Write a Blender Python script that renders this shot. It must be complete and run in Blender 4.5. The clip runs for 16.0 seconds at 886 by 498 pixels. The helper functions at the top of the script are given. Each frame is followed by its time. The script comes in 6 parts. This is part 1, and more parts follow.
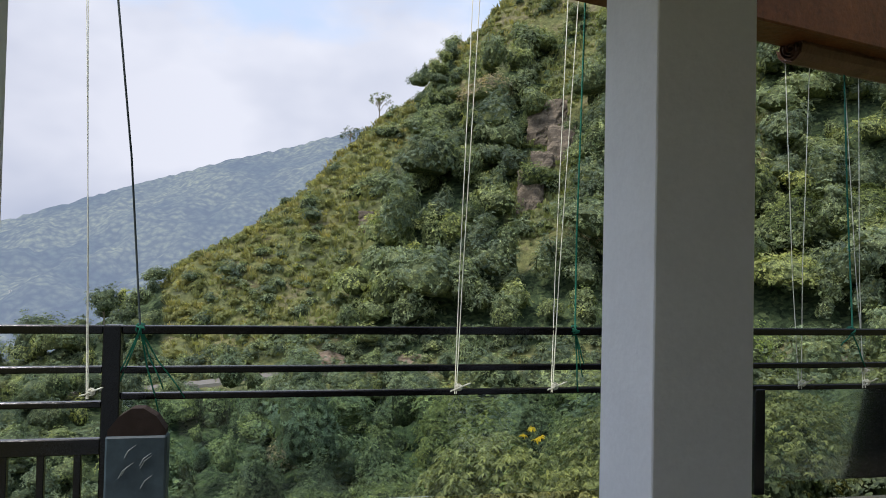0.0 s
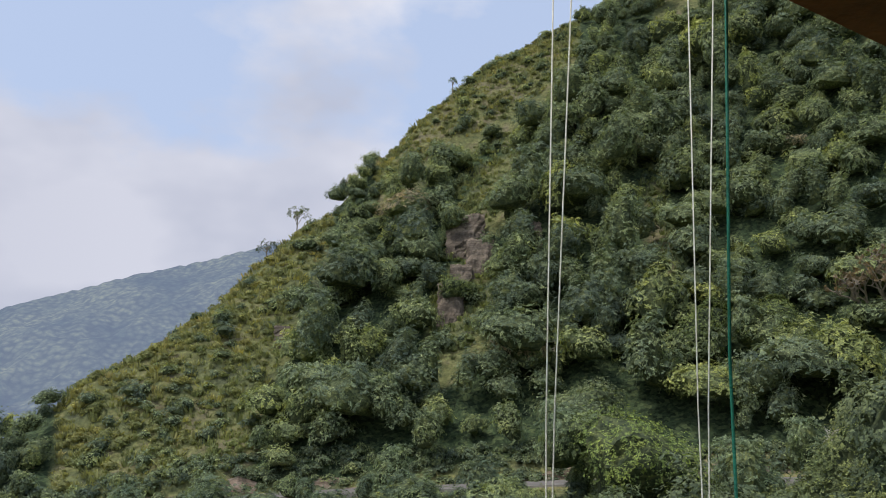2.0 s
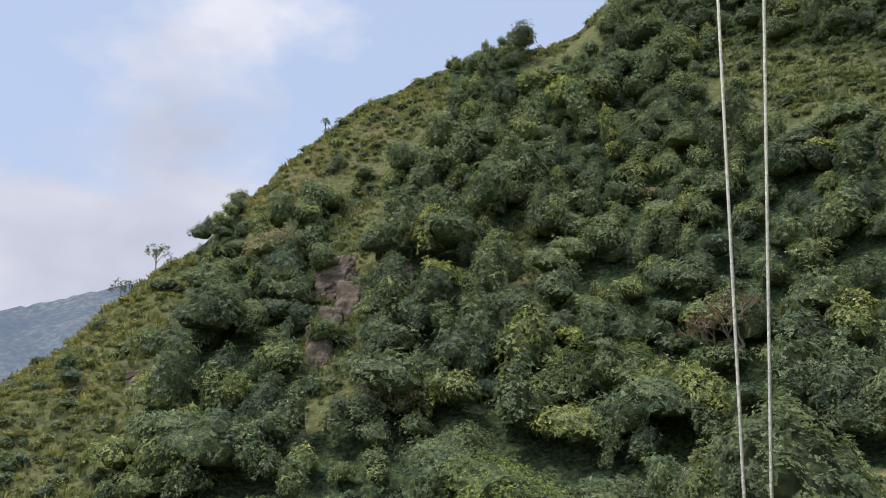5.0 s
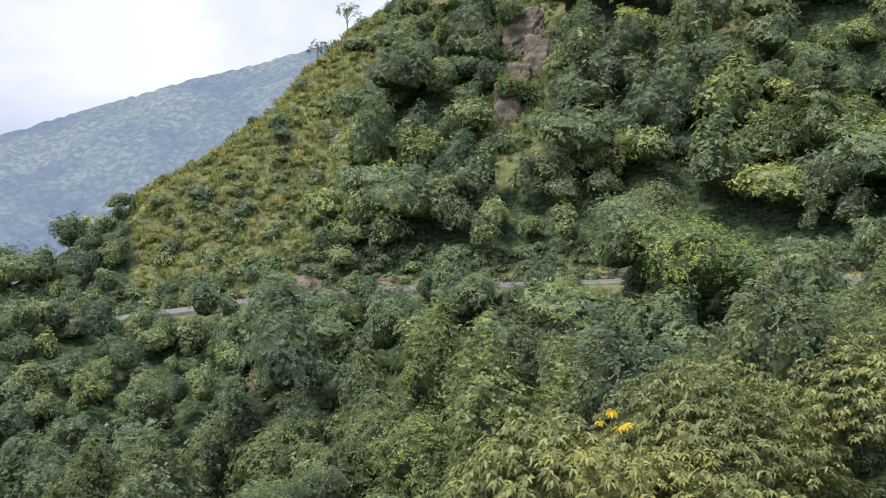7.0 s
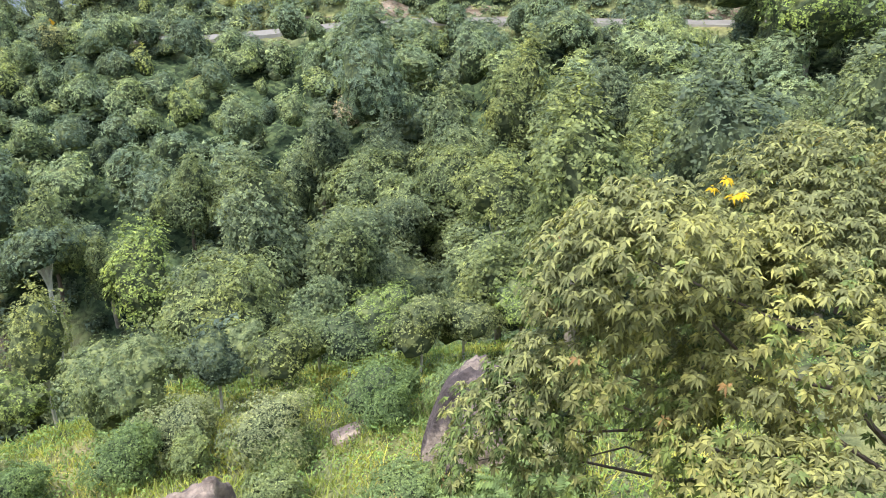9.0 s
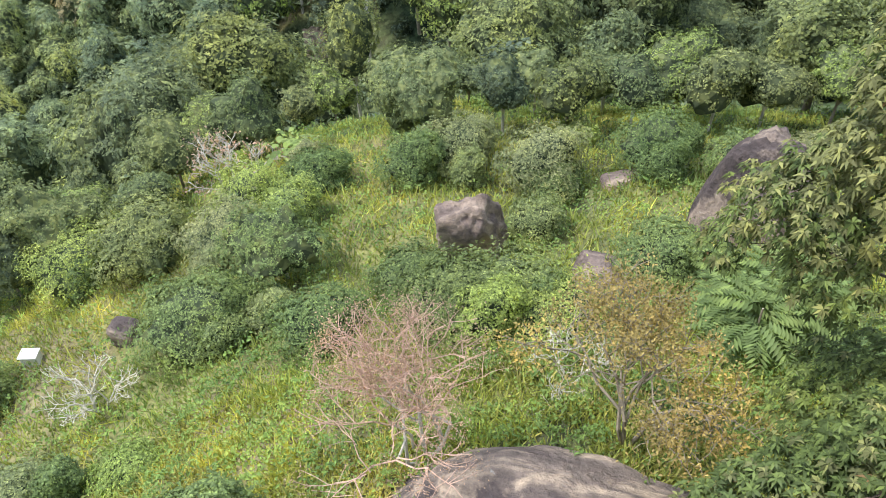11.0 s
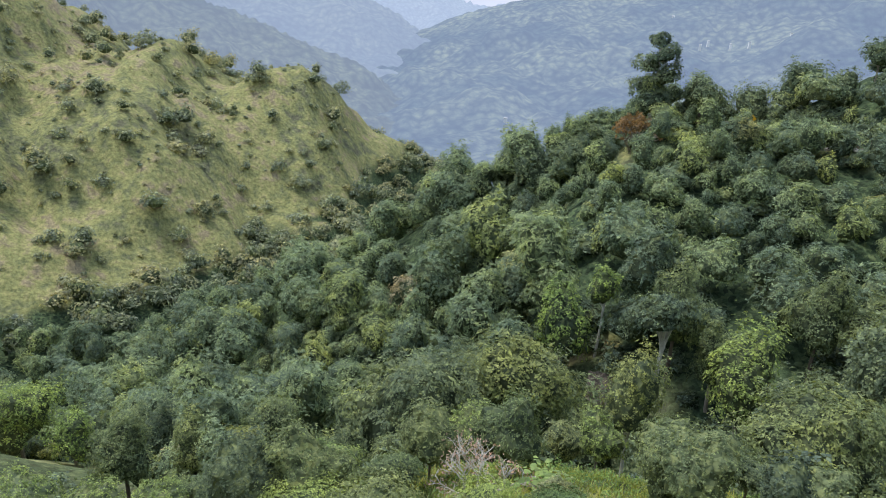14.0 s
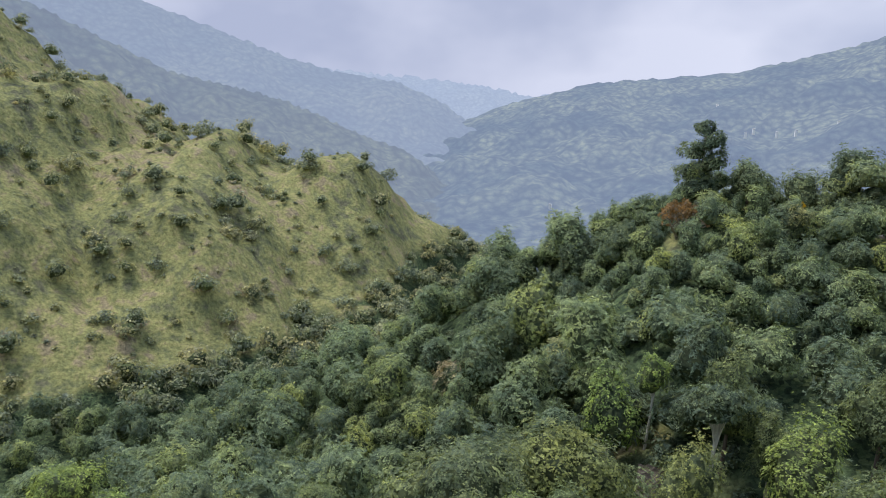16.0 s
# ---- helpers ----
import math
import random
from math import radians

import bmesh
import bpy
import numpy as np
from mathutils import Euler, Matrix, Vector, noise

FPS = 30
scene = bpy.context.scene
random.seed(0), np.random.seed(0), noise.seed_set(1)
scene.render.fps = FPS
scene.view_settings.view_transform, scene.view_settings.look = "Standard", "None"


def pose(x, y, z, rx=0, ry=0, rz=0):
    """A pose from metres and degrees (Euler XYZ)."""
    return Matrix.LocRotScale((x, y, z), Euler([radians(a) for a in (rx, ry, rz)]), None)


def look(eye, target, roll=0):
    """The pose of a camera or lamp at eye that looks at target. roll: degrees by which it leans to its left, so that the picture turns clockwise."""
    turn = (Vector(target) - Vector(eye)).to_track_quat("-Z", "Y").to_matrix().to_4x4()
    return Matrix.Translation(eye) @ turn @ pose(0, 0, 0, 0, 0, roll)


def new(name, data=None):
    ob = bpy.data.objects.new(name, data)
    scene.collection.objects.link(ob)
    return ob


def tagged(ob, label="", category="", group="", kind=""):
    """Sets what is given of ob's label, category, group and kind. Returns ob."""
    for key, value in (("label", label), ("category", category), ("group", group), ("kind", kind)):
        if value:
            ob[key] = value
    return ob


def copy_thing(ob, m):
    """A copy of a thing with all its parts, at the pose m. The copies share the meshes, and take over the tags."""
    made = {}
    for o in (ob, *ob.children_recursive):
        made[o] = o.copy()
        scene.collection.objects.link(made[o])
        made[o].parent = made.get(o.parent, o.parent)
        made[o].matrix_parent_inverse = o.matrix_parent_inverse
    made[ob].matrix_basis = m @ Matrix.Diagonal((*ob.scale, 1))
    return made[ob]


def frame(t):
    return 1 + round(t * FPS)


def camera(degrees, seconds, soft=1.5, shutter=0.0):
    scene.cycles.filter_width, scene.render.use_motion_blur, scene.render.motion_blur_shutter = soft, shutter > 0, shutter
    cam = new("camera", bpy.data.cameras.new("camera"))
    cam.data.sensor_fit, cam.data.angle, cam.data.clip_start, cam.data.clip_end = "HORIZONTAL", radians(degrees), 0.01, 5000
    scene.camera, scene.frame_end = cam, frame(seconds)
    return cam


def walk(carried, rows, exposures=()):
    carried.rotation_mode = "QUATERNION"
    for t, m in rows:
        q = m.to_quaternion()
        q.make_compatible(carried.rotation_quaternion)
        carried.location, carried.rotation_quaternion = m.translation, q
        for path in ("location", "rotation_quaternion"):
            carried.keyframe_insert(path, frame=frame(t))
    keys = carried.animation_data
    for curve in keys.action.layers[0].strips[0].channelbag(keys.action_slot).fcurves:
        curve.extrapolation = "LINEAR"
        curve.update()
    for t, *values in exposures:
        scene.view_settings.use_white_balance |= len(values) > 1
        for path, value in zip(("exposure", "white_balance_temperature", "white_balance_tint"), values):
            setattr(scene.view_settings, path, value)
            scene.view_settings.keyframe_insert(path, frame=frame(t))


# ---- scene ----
cam = camera(61.3, 16.0, soft=0.95)

walk(cam, [
    (0, pose(0.000, 0.000, 1.400, 91.40, -1.20, 0.00)),
    (0.5, pose(-0.099, 0.580, 1.394, 91.56, -1.09, -0.14)),
    (1, pose(-0.211, 1.156, 1.422, 92.46, -1.22, -0.56)),
    (1.3, pose(-0.327, 1.494, 1.447, 95.01, -0.24, -2.75)),
    (1.5, pose(-0.405, 1.719, 1.464, 94.86, -0.77, -3.72)),
    (2, pose(-0.547, 2.124, 1.484, 100.18, -0.17, -6.27)),
    (2.5, pose(-0.671, 2.489, 1.502, 103.04, 0.88, -10.12)),
    (3, pose(-0.757, 2.803, 1.497, 104.18, 3.00, -17.26)),
    (3.2, pose(-0.753, 2.881, 1.497, 106.08, 3.30, -20.84)),
    (5.3, pose(-0.712, 3.702, 1.497, 101.67, 0.70, -14.31)),
    (5.5, pose(-0.745, 3.700, 1.497, 99.47, 0.58, -12.84)),
    (6, pose(-0.783, 3.749, 1.500, 93.95, 0.49, -8.75)),
    (6.5, pose(-0.827, 3.811, 1.500, 89.68, 0.36, -4.84)),
    (7, pose(-0.867, 3.905, 1.500, 85.14, 0.14, -2.12)),
    (7.5, pose(-0.917, 3.997, 1.500, 81.52, -0.41, 0.20)),
    (8, pose(-0.967, 4.140, 1.500, 78.57, -1.02, 3.67)),
    (8.5, pose(-1.027, 4.331, 1.500, 75.43, -1.70, 4.15)),
    (9, pose(-1.083, 4.596, 1.500, 64.95, -1.49, 4.79)),
    (9.5, pose(-1.136, 4.850, 1.500, 47.71, -0.25, 9.08)),
    (10, pose(-1.152, 4.929, 1.500, 40.84, 0.51, 11.37)),
    (10.2, pose(-1.167, 4.930, 1.500, 40.61, 0.99, 14.28)),
    (12.3, pose(-1.326, 4.949, 1.500, 53.98, 0.47, 39.80)),
    (12.5, pose(-1.341, 4.950, 1.500, 54.70, -0.36, 39.37)),
    (12.8, pose(-1.350, 4.936, 1.500, 59.59, -3.75, 40.92)),
    (13, pose(-1.356, 4.927, 1.500, 63.72, -4.80, 43.05)),
    (13.5, pose(-1.372, 4.903, 1.500, 66.66, -3.12, 51.78)),
    (13.8, pose(-1.375, 4.890, 1.500, 69.07, -1.04, 53.66)),
    (14, pose(-1.377, 4.881, 1.500, 70.11, -3.16, 54.42)),
    (14.5, pose(-1.384, 4.878, 1.500, 71.99, -3.02, 55.91)),
    (15, pose(-1.391, 4.874, 1.500, 74.77, -3.29, 56.64)),
    (15.5, pose(-1.398, 4.870, 1.500, 76.04, -3.15, 57.39)),
    (16, pose(-1.405, 4.866, 1.500, 76.44, -2.69, 57.83)),
], exposures=[(0.0, 0.05, 6450, 12), (1.5, -0.2, 6400, 13), (2.5, -0.3, 6400, 14), (5.5, -0.15, 6400, 14), (7.0, 0.35, 6400, 11), (8.0, 0.75, 6300, 13), (9.0, 1.15, 6350, 12), (10.0, 0.85, 6450, 11), (12.5, 1.05, 6250, 10), (13.0, 1.12, 6000, 11), (13.5, 0.6, 6050, 11), (14.5, 0.2, 6150, 13), (16.0, 0.05, 6200, 14)])

# ---- sky and sun ----
SUN_TURN, SUN_UP = radians(-112), radians(63)
world = bpy.data.worlds.new("sky")
scene.world = world
world.use_nodes = True
wn, wl = world.node_tree.nodes, world.node_tree.links
wn.clear()
sky = wn.new("ShaderNodeTexSky")
sky.sky_type, sky.sun_disc = "NISHITA", False
sky.sun_elevation, sky.sun_rotation = SUN_UP, SUN_TURN
sky.air_density, sky.dust_density = 1.0, 2.5
wcoord = wn.new("ShaderNodeTexCoord")
wmap = wn.new("ShaderNodeMapping")
wmap.inputs["Scale"].default_value = (1.0, 1.0, 1.7)
wmap.inputs["Location"].default_value = (0.35, 0.1, 0.2)
wl.new(wcoord.outputs["Generated"], wmap.inputs["Vector"])
cloud = wn.new("ShaderNodeTexNoise")
cloud.inputs["Scale"].default_value, cloud.inputs["Detail"].default_value = 2.0, 9.0
cloud.inputs["Roughness"].default_value = 0.52
wl.new(wmap.outputs["Vector"], cloud.inputs["Vector"])
cover = wn.new("ShaderNodeValToRGB")
cover.color_ramp.elements[0].position, cover.color_ramp.elements[1].position = 0.465, 0.55
upward = wn.new("ShaderNodeSeparateXYZ")
wl.new(wcoord.outputs["Generated"], upward.inputs["Vector"])
bank = wn.new("ShaderNodeMapRange")
bank.inputs["From Min"].default_value, bank.inputs["From Max"].default_value = 0.10, 0.34
bank.inputs["To Min"].default_value, bank.inputs["To Max"].default_value = 0.24, -0.06
wl.new(upward.outputs["Z"], bank.inputs["Value"])
heap = wn.new("ShaderNodeMath")
wl.new(cloud.outputs["Fac"], heap.inputs[0])
wl.new(bank.outputs["Result"], heap.inputs[1])
wl.new(heap.outputs[0], cover.inputs["Fac"])
shade = wn.new("ShaderNodeTexNoise")
shade.inputs["Scale"].default_value, shade.inputs["Detail"].default_value = 3.1, 4.0
wl.new(wmap.outputs["Vector"], shade.inputs["Vector"])
tone = wn.new("ShaderNodeValToRGB")
tone.color_ramp.elements[0].position, tone.color_ramp.elements[1].position = 0.35, 0.62
tone.color_ramp.elements[0].color = (4.7, 5.1, 6.0, 1)
tone.color_ramp.elements[1].color = (7.0, 7.2, 7.7, 1)
wl.new(shade.outputs["Fac"], tone.inputs["Fac"])
lift = wn.new("ShaderNodeMix")
lift.data_type = "RGBA"
lift.inputs[0].default_value = 0.75
wl.new(sky.outputs["Color"], lift.inputs[6])
lift.inputs[7].default_value = (4.9, 6.0, 7.9, 1)
mixsky = wn.new("ShaderNodeMix")
mixsky.data_type = "RGBA"
wl.new(cover.outputs["Color"], mixsky.inputs[0])
wl.new(lift.outputs[2], mixsky.inputs[6])
low_air = wn.new("ShaderNodeValToRGB")
low_air.color_ramp.elements[0].position, low_air.color_ramp.elements[1].position = 0.23, 0.44
low_air.color_ramp.elements[0].color, low_air.color_ramp.elements[1].color = (0.58, 0.60, 0.67, 1), (1, 1, 1, 1)
wl.new(upward.outputs["Z"], low_air.inputs["Fac"])
ahead = wn.new("ShaderNodeMapRange")
ahead.inputs["From Min"].default_value, ahead.inputs["From Max"].default_value = -0.8, -0.3
ahead.inputs["To Min"].default_value, ahead.inputs["To Max"].default_value = 0.85, 0.5
wl.new(upward.outputs["X"], ahead.inputs["Value"])
dim = wn.new("ShaderNodeMix")
dim.data_type, dim.blend_type = "RGBA", "MULTIPLY"
wl.new(ahead.outputs["Result"], dim.inputs[0])
wl.new(tone.outputs["Color"], dim.inputs[6])
wl.new(low_air.outputs["Color"], dim.inputs[7])
wl.new(dim.outputs[2], mixsky.inputs[7])
backg = wn.new("ShaderNodeBackground")
backg.inputs["Strength"].default_value = 0.142
wl.new(mixsky.outputs[2], backg.inputs["Color"])
wout = wn.new("ShaderNodeOutputWorld")
wl.new(backg.outputs["Background"], wout.inputs["Surface"])

sun = new("sun", bpy.data.lights.new("sun", "SUN"))
sun.data.energy, sun.data.angle, sun.data.color = 3.0, radians(9), (1.0, 0.96, 0.89)
sun.matrix_world = look((math.sin(SUN_TURN) * math.cos(SUN_UP) * 90, math.cos(SUN_TURN) * math.cos(SUN_UP) * 90, math.sin(SUN_UP) * 90), (0, 0, 0))


# ---- materials ----
def material(name, rough=0.6, spec=0.3):
    m = bpy.data.materials.new(name)
    m.use_nodes = True
    n = m.node_tree.nodes
    b = n["Principled BSDF"]
    b.inputs["Roughness"].default_value = rough
    b.inputs["Specular IOR Level"].default_value = spec
    return m, n, m.node_tree.links, b


def ramp_of(n, stops):
    r = n.new("ShaderNodeValToRGB")
    e = r.color_ramp.elements
    while len(e) < len(stops):
        e.new(0.5)
    for k, (p, c) in zip(e, stops):
        k.position, k.color = p, (*c, 1)
    return r


def noise_of(n, l, scale, detail=5.0, rough=0.55, where=None):
    t = n.new("ShaderNodeTexNoise")
    t.inputs["Scale"].default_value, t.inputs["Detail"].default_value = scale, detail
    t.inputs["Roughness"].default_value = rough
    if where is not None:
        l.new(where, t.inputs["Vector"])
    return t


def bump_of(n, l, b, height, strength, distance):
    u = n.new("ShaderNodeBump")
    u.inputs["Strength"].default_value, u.inputs["Distance"].default_value = strength, distance
    l.new(height, u.inputs["Height"])
    l.new(u.outputs["Normal"], b.inputs["Normal"])


def mixed(n, l, fac, a, b, how="MIX"):
    x = n.new("ShaderNodeMix")
    x.data_type, x.blend_type = "RGBA", how
    for k, v in ((0, fac), (6, a), (7, b)):
        if isinstance(v, (int, float)):
            x.inputs[k].default_value = v
        elif isinstance(v, tuple):
            x.inputs[k].default_value = (*v, 1)
        else:
            l.new(v, x.inputs[k])
    return x.outputs[2]


def plain(name, color, rough=0.6, spec=0.3, scale=8.0, vary=0.25, bump=0.0, metal=0.0):
    """One surface with grain and stains at two scales."""
    m, n, l, b = material(name, rough, spec)
    co = n.new("ShaderNodeTexCoord").outputs["Object"]
    fine, wide = noise_of(n, l, scale, 8, 0.6, co), noise_of(n, l, scale * 0.13, 4, 0.5, co)
    dark, light = tuple(c * (1 - vary) for c in color), tuple(min(1, c * (1 + vary)) for c in color)
    r = ramp_of(n, [(0.3, dark), (0.7, light)])
    s = n.new("ShaderNodeMath")
    s.operation = "MULTIPLY_ADD"
    l.new(fine.outputs["Fac"], s.inputs[0])
    s.inputs[1].default_value = 0.5
    h = n.new("ShaderNodeMath")
    h.operation = "MULTIPLY"
    l.new(wide.outputs["Fac"], h.inputs[0])
    h.inputs[1].default_value = 0.5
    l.new(h.outputs[0], s.inputs[2])
    l.new(s.outputs[0], r.inputs["Fac"])
    l.new(r.outputs["Color"], b.inputs["Base Color"])
    b.inputs["Metallic"].default_value = metal
    if bump:
        bump_of(n, l, b, fine.outputs["Fac"], bump, 0.02)
    return m


def foliage(name, stops, per_tree, through_light=0.35, rough=0.62, spread=0.3, patch=0.35, cell=0.0, gaps=0.56):
    """Leaves: the tint of the whole tree from the ramp, each leaf a little lighter or darker, boughs of older and younger growth.
    A leaf is lit half by its own slant and half by the side of the bough that it grows on."""
    m, n, l, b = material(name, rough, 0.14 if rough < 0.8 else 0.05)
    if per_tree:
        tint = n.new("ShaderNodeObjectInfo").outputs["Random"]
    else:
        at = n.new("ShaderNodeAttribute")
        at.attribute_name = "tint"
        tint = at.outputs["Fac"]
    r = ramp_of(n, stops)
    l.new(tint, r.inputs["Fac"])
    geo = n.new("ShaderNodeNewGeometry")
    tone = ramp_of(n, [(0.0, (1 - spread,) * 3), (0.6, (1.0, 1.0, 1.0)), (1.0, (1 + spread * 1.4, 1 + spread * 1.25, 1 + spread * 0.8))])
    l.new(geo.outputs["Random Per Island"], tone.inputs["Fac"])
    col = mixed(n, l, 1.0, r.outputs["Color"], tone.outputs["Color"], "MULTIPLY")
    co = n.new("ShaderNodeTexCoord").outputs["Object"]
    clump = noise_of(n, l, patch, 3, 0.6, co)
    worn = ramp_of(n, [(0.36, (0.74, 0.78, 0.80)), (0.5, (1.0, 1.0, 1.0)), (0.64, (1.32, 1.24, 1.0))])
    l.new(clump.outputs["Fac"], worn.inputs["Fac"])
    col = mixed(n, l, 1.0, col, worn.outputs["Color"], "MULTIPLY")
    if cell:
        # the single leaves of a spray, each with its own tone
        vor = n.new("ShaderNodeTexVoronoi")
        vor.inputs["Scale"].default_value = cell
        l.new(co, vor.inputs["Vector"])
        split = n.new("ShaderNodeSeparateColor")
        l.new(vor.outputs["Color"], split.inputs[0])
        each = ramp_of(n, [(0.0, (0.58, 0.6, 0.62)), (0.55, (1.0, 1.0, 1.0)), (1.0, (1.5, 1.42, 1.2))])
        l.new(split.outputs[0], each.inputs["Fac"])
        col = mixed(n, l, 1.0, col, each.outputs["Color"], "MULTIPLY")
    l.new(col, b.inputs["Base Color"])
    bough = n.new("ShaderNodeAttribute")
    bough.attribute_name = "bough"
    turned = n.new("ShaderNodeVectorTransform")
    turned.vector_type, turned.convert_from, turned.convert_to = "VECTOR", "OBJECT", "WORLD"
    l.new(bough.outputs["Vector"], turned.inputs[0])
    big = n.new("ShaderNodeVectorMath")
    big.operation = "SCALE"
    big.inputs["Scale"].default_value = 0.8
    l.new(turned.outputs[0], big.inputs[0])
    add = n.new("ShaderNodeVectorMath")
    add.operation = "ADD"
    l.new(geo.outputs["Normal"], add.inputs[0])
    l.new(big.outputs[0], add.inputs[1])
    unit = n.new("ShaderNodeVectorMath")
    unit.operation = "NORMALIZE"
    l.new(add.outputs[0], unit.inputs[0])
    l.new(unit.outputs[0], b.inputs["Normal"])
    t = n.new("ShaderNodeBsdfTranslucent")
    l.new(mixed(n, l, 1.0, col, (1.2, 1.18, 0.75), "MULTIPLY"), t.inputs["Color"])
    x = n.new("ShaderNodeMixShader")
    x.inputs[0].default_value = through_light
    l.new(b.outputs["BSDF"], x.inputs[1])
    l.new(t.outputs["BSDF"], x.inputs[2])
    last = x.outputs["Shader"]
    if cell and gaps:
        # a spray is open between its leaves
        edge = n.new("ShaderNodeMath")
        edge.operation = "LESS_THAN"
        l.new(vor.outputs["Distance"], edge.inputs[0])
        edge.inputs[1].default_value = gaps
        hole = n.new("ShaderNodeBsdfTransparent")
        y = n.new("ShaderNodeMixShader")
        l.new(edge.outputs[0], y.inputs[0])
        l.new(hole.outputs["BSDF"], y.inputs[1])
        l.new(last, y.inputs[2])
        last = y.outputs["Shader"]
    l.new(last, n["Material Output"].inputs["Surface"])
    return m


GREENS = [(0.0, (0.131, 0.177, 0.137)), (0.25, (0.188, 0.245, 0.165)), (0.5, (0.239, 0.302, 0.182)),
          (0.8, (0.302, 0.359, 0.177)), (0.96, (0.388, 0.439, 0.16)), (1.0, (0.342, 0.302, 0.217))]
leaf_wood = foliage("leaves_wood", GREENS, False, cell=3.6)
leaf_mid = foliage("leaves_mid", [(0.0, (0.135, 0.185, 0.135)), (0.3, (0.19, 0.255, 0.165)), (0.55, (0.24, 0.31, 0.18)),
                                 (0.8, (0.29, 0.355, 0.17)), (0.95, (0.35, 0.40, 0.15)), (1.0, (0.33, 0.285, 0.21))], False, cell=6.5)
leaf_tree = foliage("leaves_tree", [(0.0, (0.116, 0.155, 0.103)), (0.3, (0.155, 0.198, 0.116)), (0.6, (0.176, 0.224, 0.116)), (0.85, (0.202, 0.245, 0.107)), (1.0, (0.237, 0.267, 0.103))], True, cell=9.0)
leaf_scrub = foliage("leaves_scrub", [(0.0, (0.20, 0.24, 0.10)), (0.4, (0.275, 0.29, 0.12)), (0.7, (0.335, 0.325, 0.125)), (1.0, (0.35, 0.30, 0.16))], False)
# paler leaves for the far valley, distance haze put into their colour
leaf_hazy = foliage("leaves_hazy", [(0.0, (0.21, 0.25, 0.19)), (0.5, (0.28, 0.31, 0.21)), (1.0, (0.36, 0.35, 0.21))], False, cell=1.3)
# dark green hull inside each crown: shade between the leaves, put into the colour
shade_hull = foliage("dark_green_crown_shade", [(0.0, (0.085, 0.11, 0.065)), (1.0, (0.115, 0.14, 0.075))], True, 0.0, 1.0, 0.35, 0.8, cell=3.0, gaps=0)
leaf_dark = foliage("leaves_dark", [(0.0, (0.132, 0.182, 0.127)), (1.0, (0.182, 0.231, 0.138))], True, cell=2.8)
leaf_dome = foliage("leaves_dome", [(0.0, (0.25, 0.31, 0.19)), (1.0, (0.25, 0.31, 0.19))], True, cell=2.8)
leaf_bush = foliage("leaves_bush", [(0.0, (0.15, 0.22, 0.09)), (0.6, (0.21, 0.285, 0.12)), (1.0, (0.27, 0.30, 0.145))], True, 0.35, cell=20)
leaf_herb = foliage("leaves_herb", [(0.0, (0.15, 0.25, 0.08)), (0.6, (0.22, 0.32, 0.10)), (1.0, (0.36, 0.38, 0.13))], False, 0.3)
leaf_lime = foliage("leaves_lime", [(0.0, (0.22, 0.31, 0.10)), (1.0, (0.28, 0.36, 0.12))], True, cell=3.4)
leaf_lime_bush = foliage("leaves_lime_bush", [(0.0, (0.26, 0.36, 0.11)), (1.0, (0.37, 0.43, 0.14))], True, 0.35, cell=20)
leaf_brown = foliage("leaves_brown", [(0.0, (0.29, 0.225, 0.15)), (1.0, (0.29, 0.225, 0.15))], True)
leaf_lime_hill = foliage("leaves_lime_hill", [(0.0, (0.18, 0.235, 0.10)), (1.0, (0.23, 0.285, 0.115))], True, cell=2.8)
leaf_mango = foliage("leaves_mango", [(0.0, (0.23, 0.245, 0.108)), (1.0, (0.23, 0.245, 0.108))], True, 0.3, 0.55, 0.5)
leaf_gold = foliage("leaves_gold", [(0.0, (0.62, 0.45, 0.03)), (1.0, (0.62, 0.45, 0.03))], True)
leaf_pink = foliage("leaves_pink", [(0.0, (0.52, 0.36, 0.29)), (1.0, (0.52, 0.36, 0.29))], True)
leaf_rust = foliage("leaves_rust", [(0.0, (0.31, 0.20, 0.10)), (1.0, (0.31, 0.20, 0.10))], True)
leaf_straw = foliage("leaves_straw", [(0.0, (0.46, 0.36, 0.15)), (1.0, (0.46, 0.36, 0.15))], True)
grass_blade = foliage("grass_blades", [(0.0, (0.22, 0.31, 0.10)), (0.5, (0.38, 0.42, 0.11)), (1.0, (0.55, 0.49, 0.19))], False, 0.3, 0.6, 0.35)
bark = plain("bark", (0.30, 0.26, 0.20), 0.85, 0.1, 14, 0.45, 0.6)
bark_pale = plain("bark_pale", (0.55, 0.52, 0.44), 0.85, 0.1, 9, 0.35, 0.4)
twig_pink = plain("pink_dry_twigs", (0.55, 0.38, 0.30), 0.9, 0.1, 20, 0.3)
bark_dark = plain("bark_dark", (0.14, 0.11, 0.085), 0.9, 0.1, 14, 0.4, 0.6)


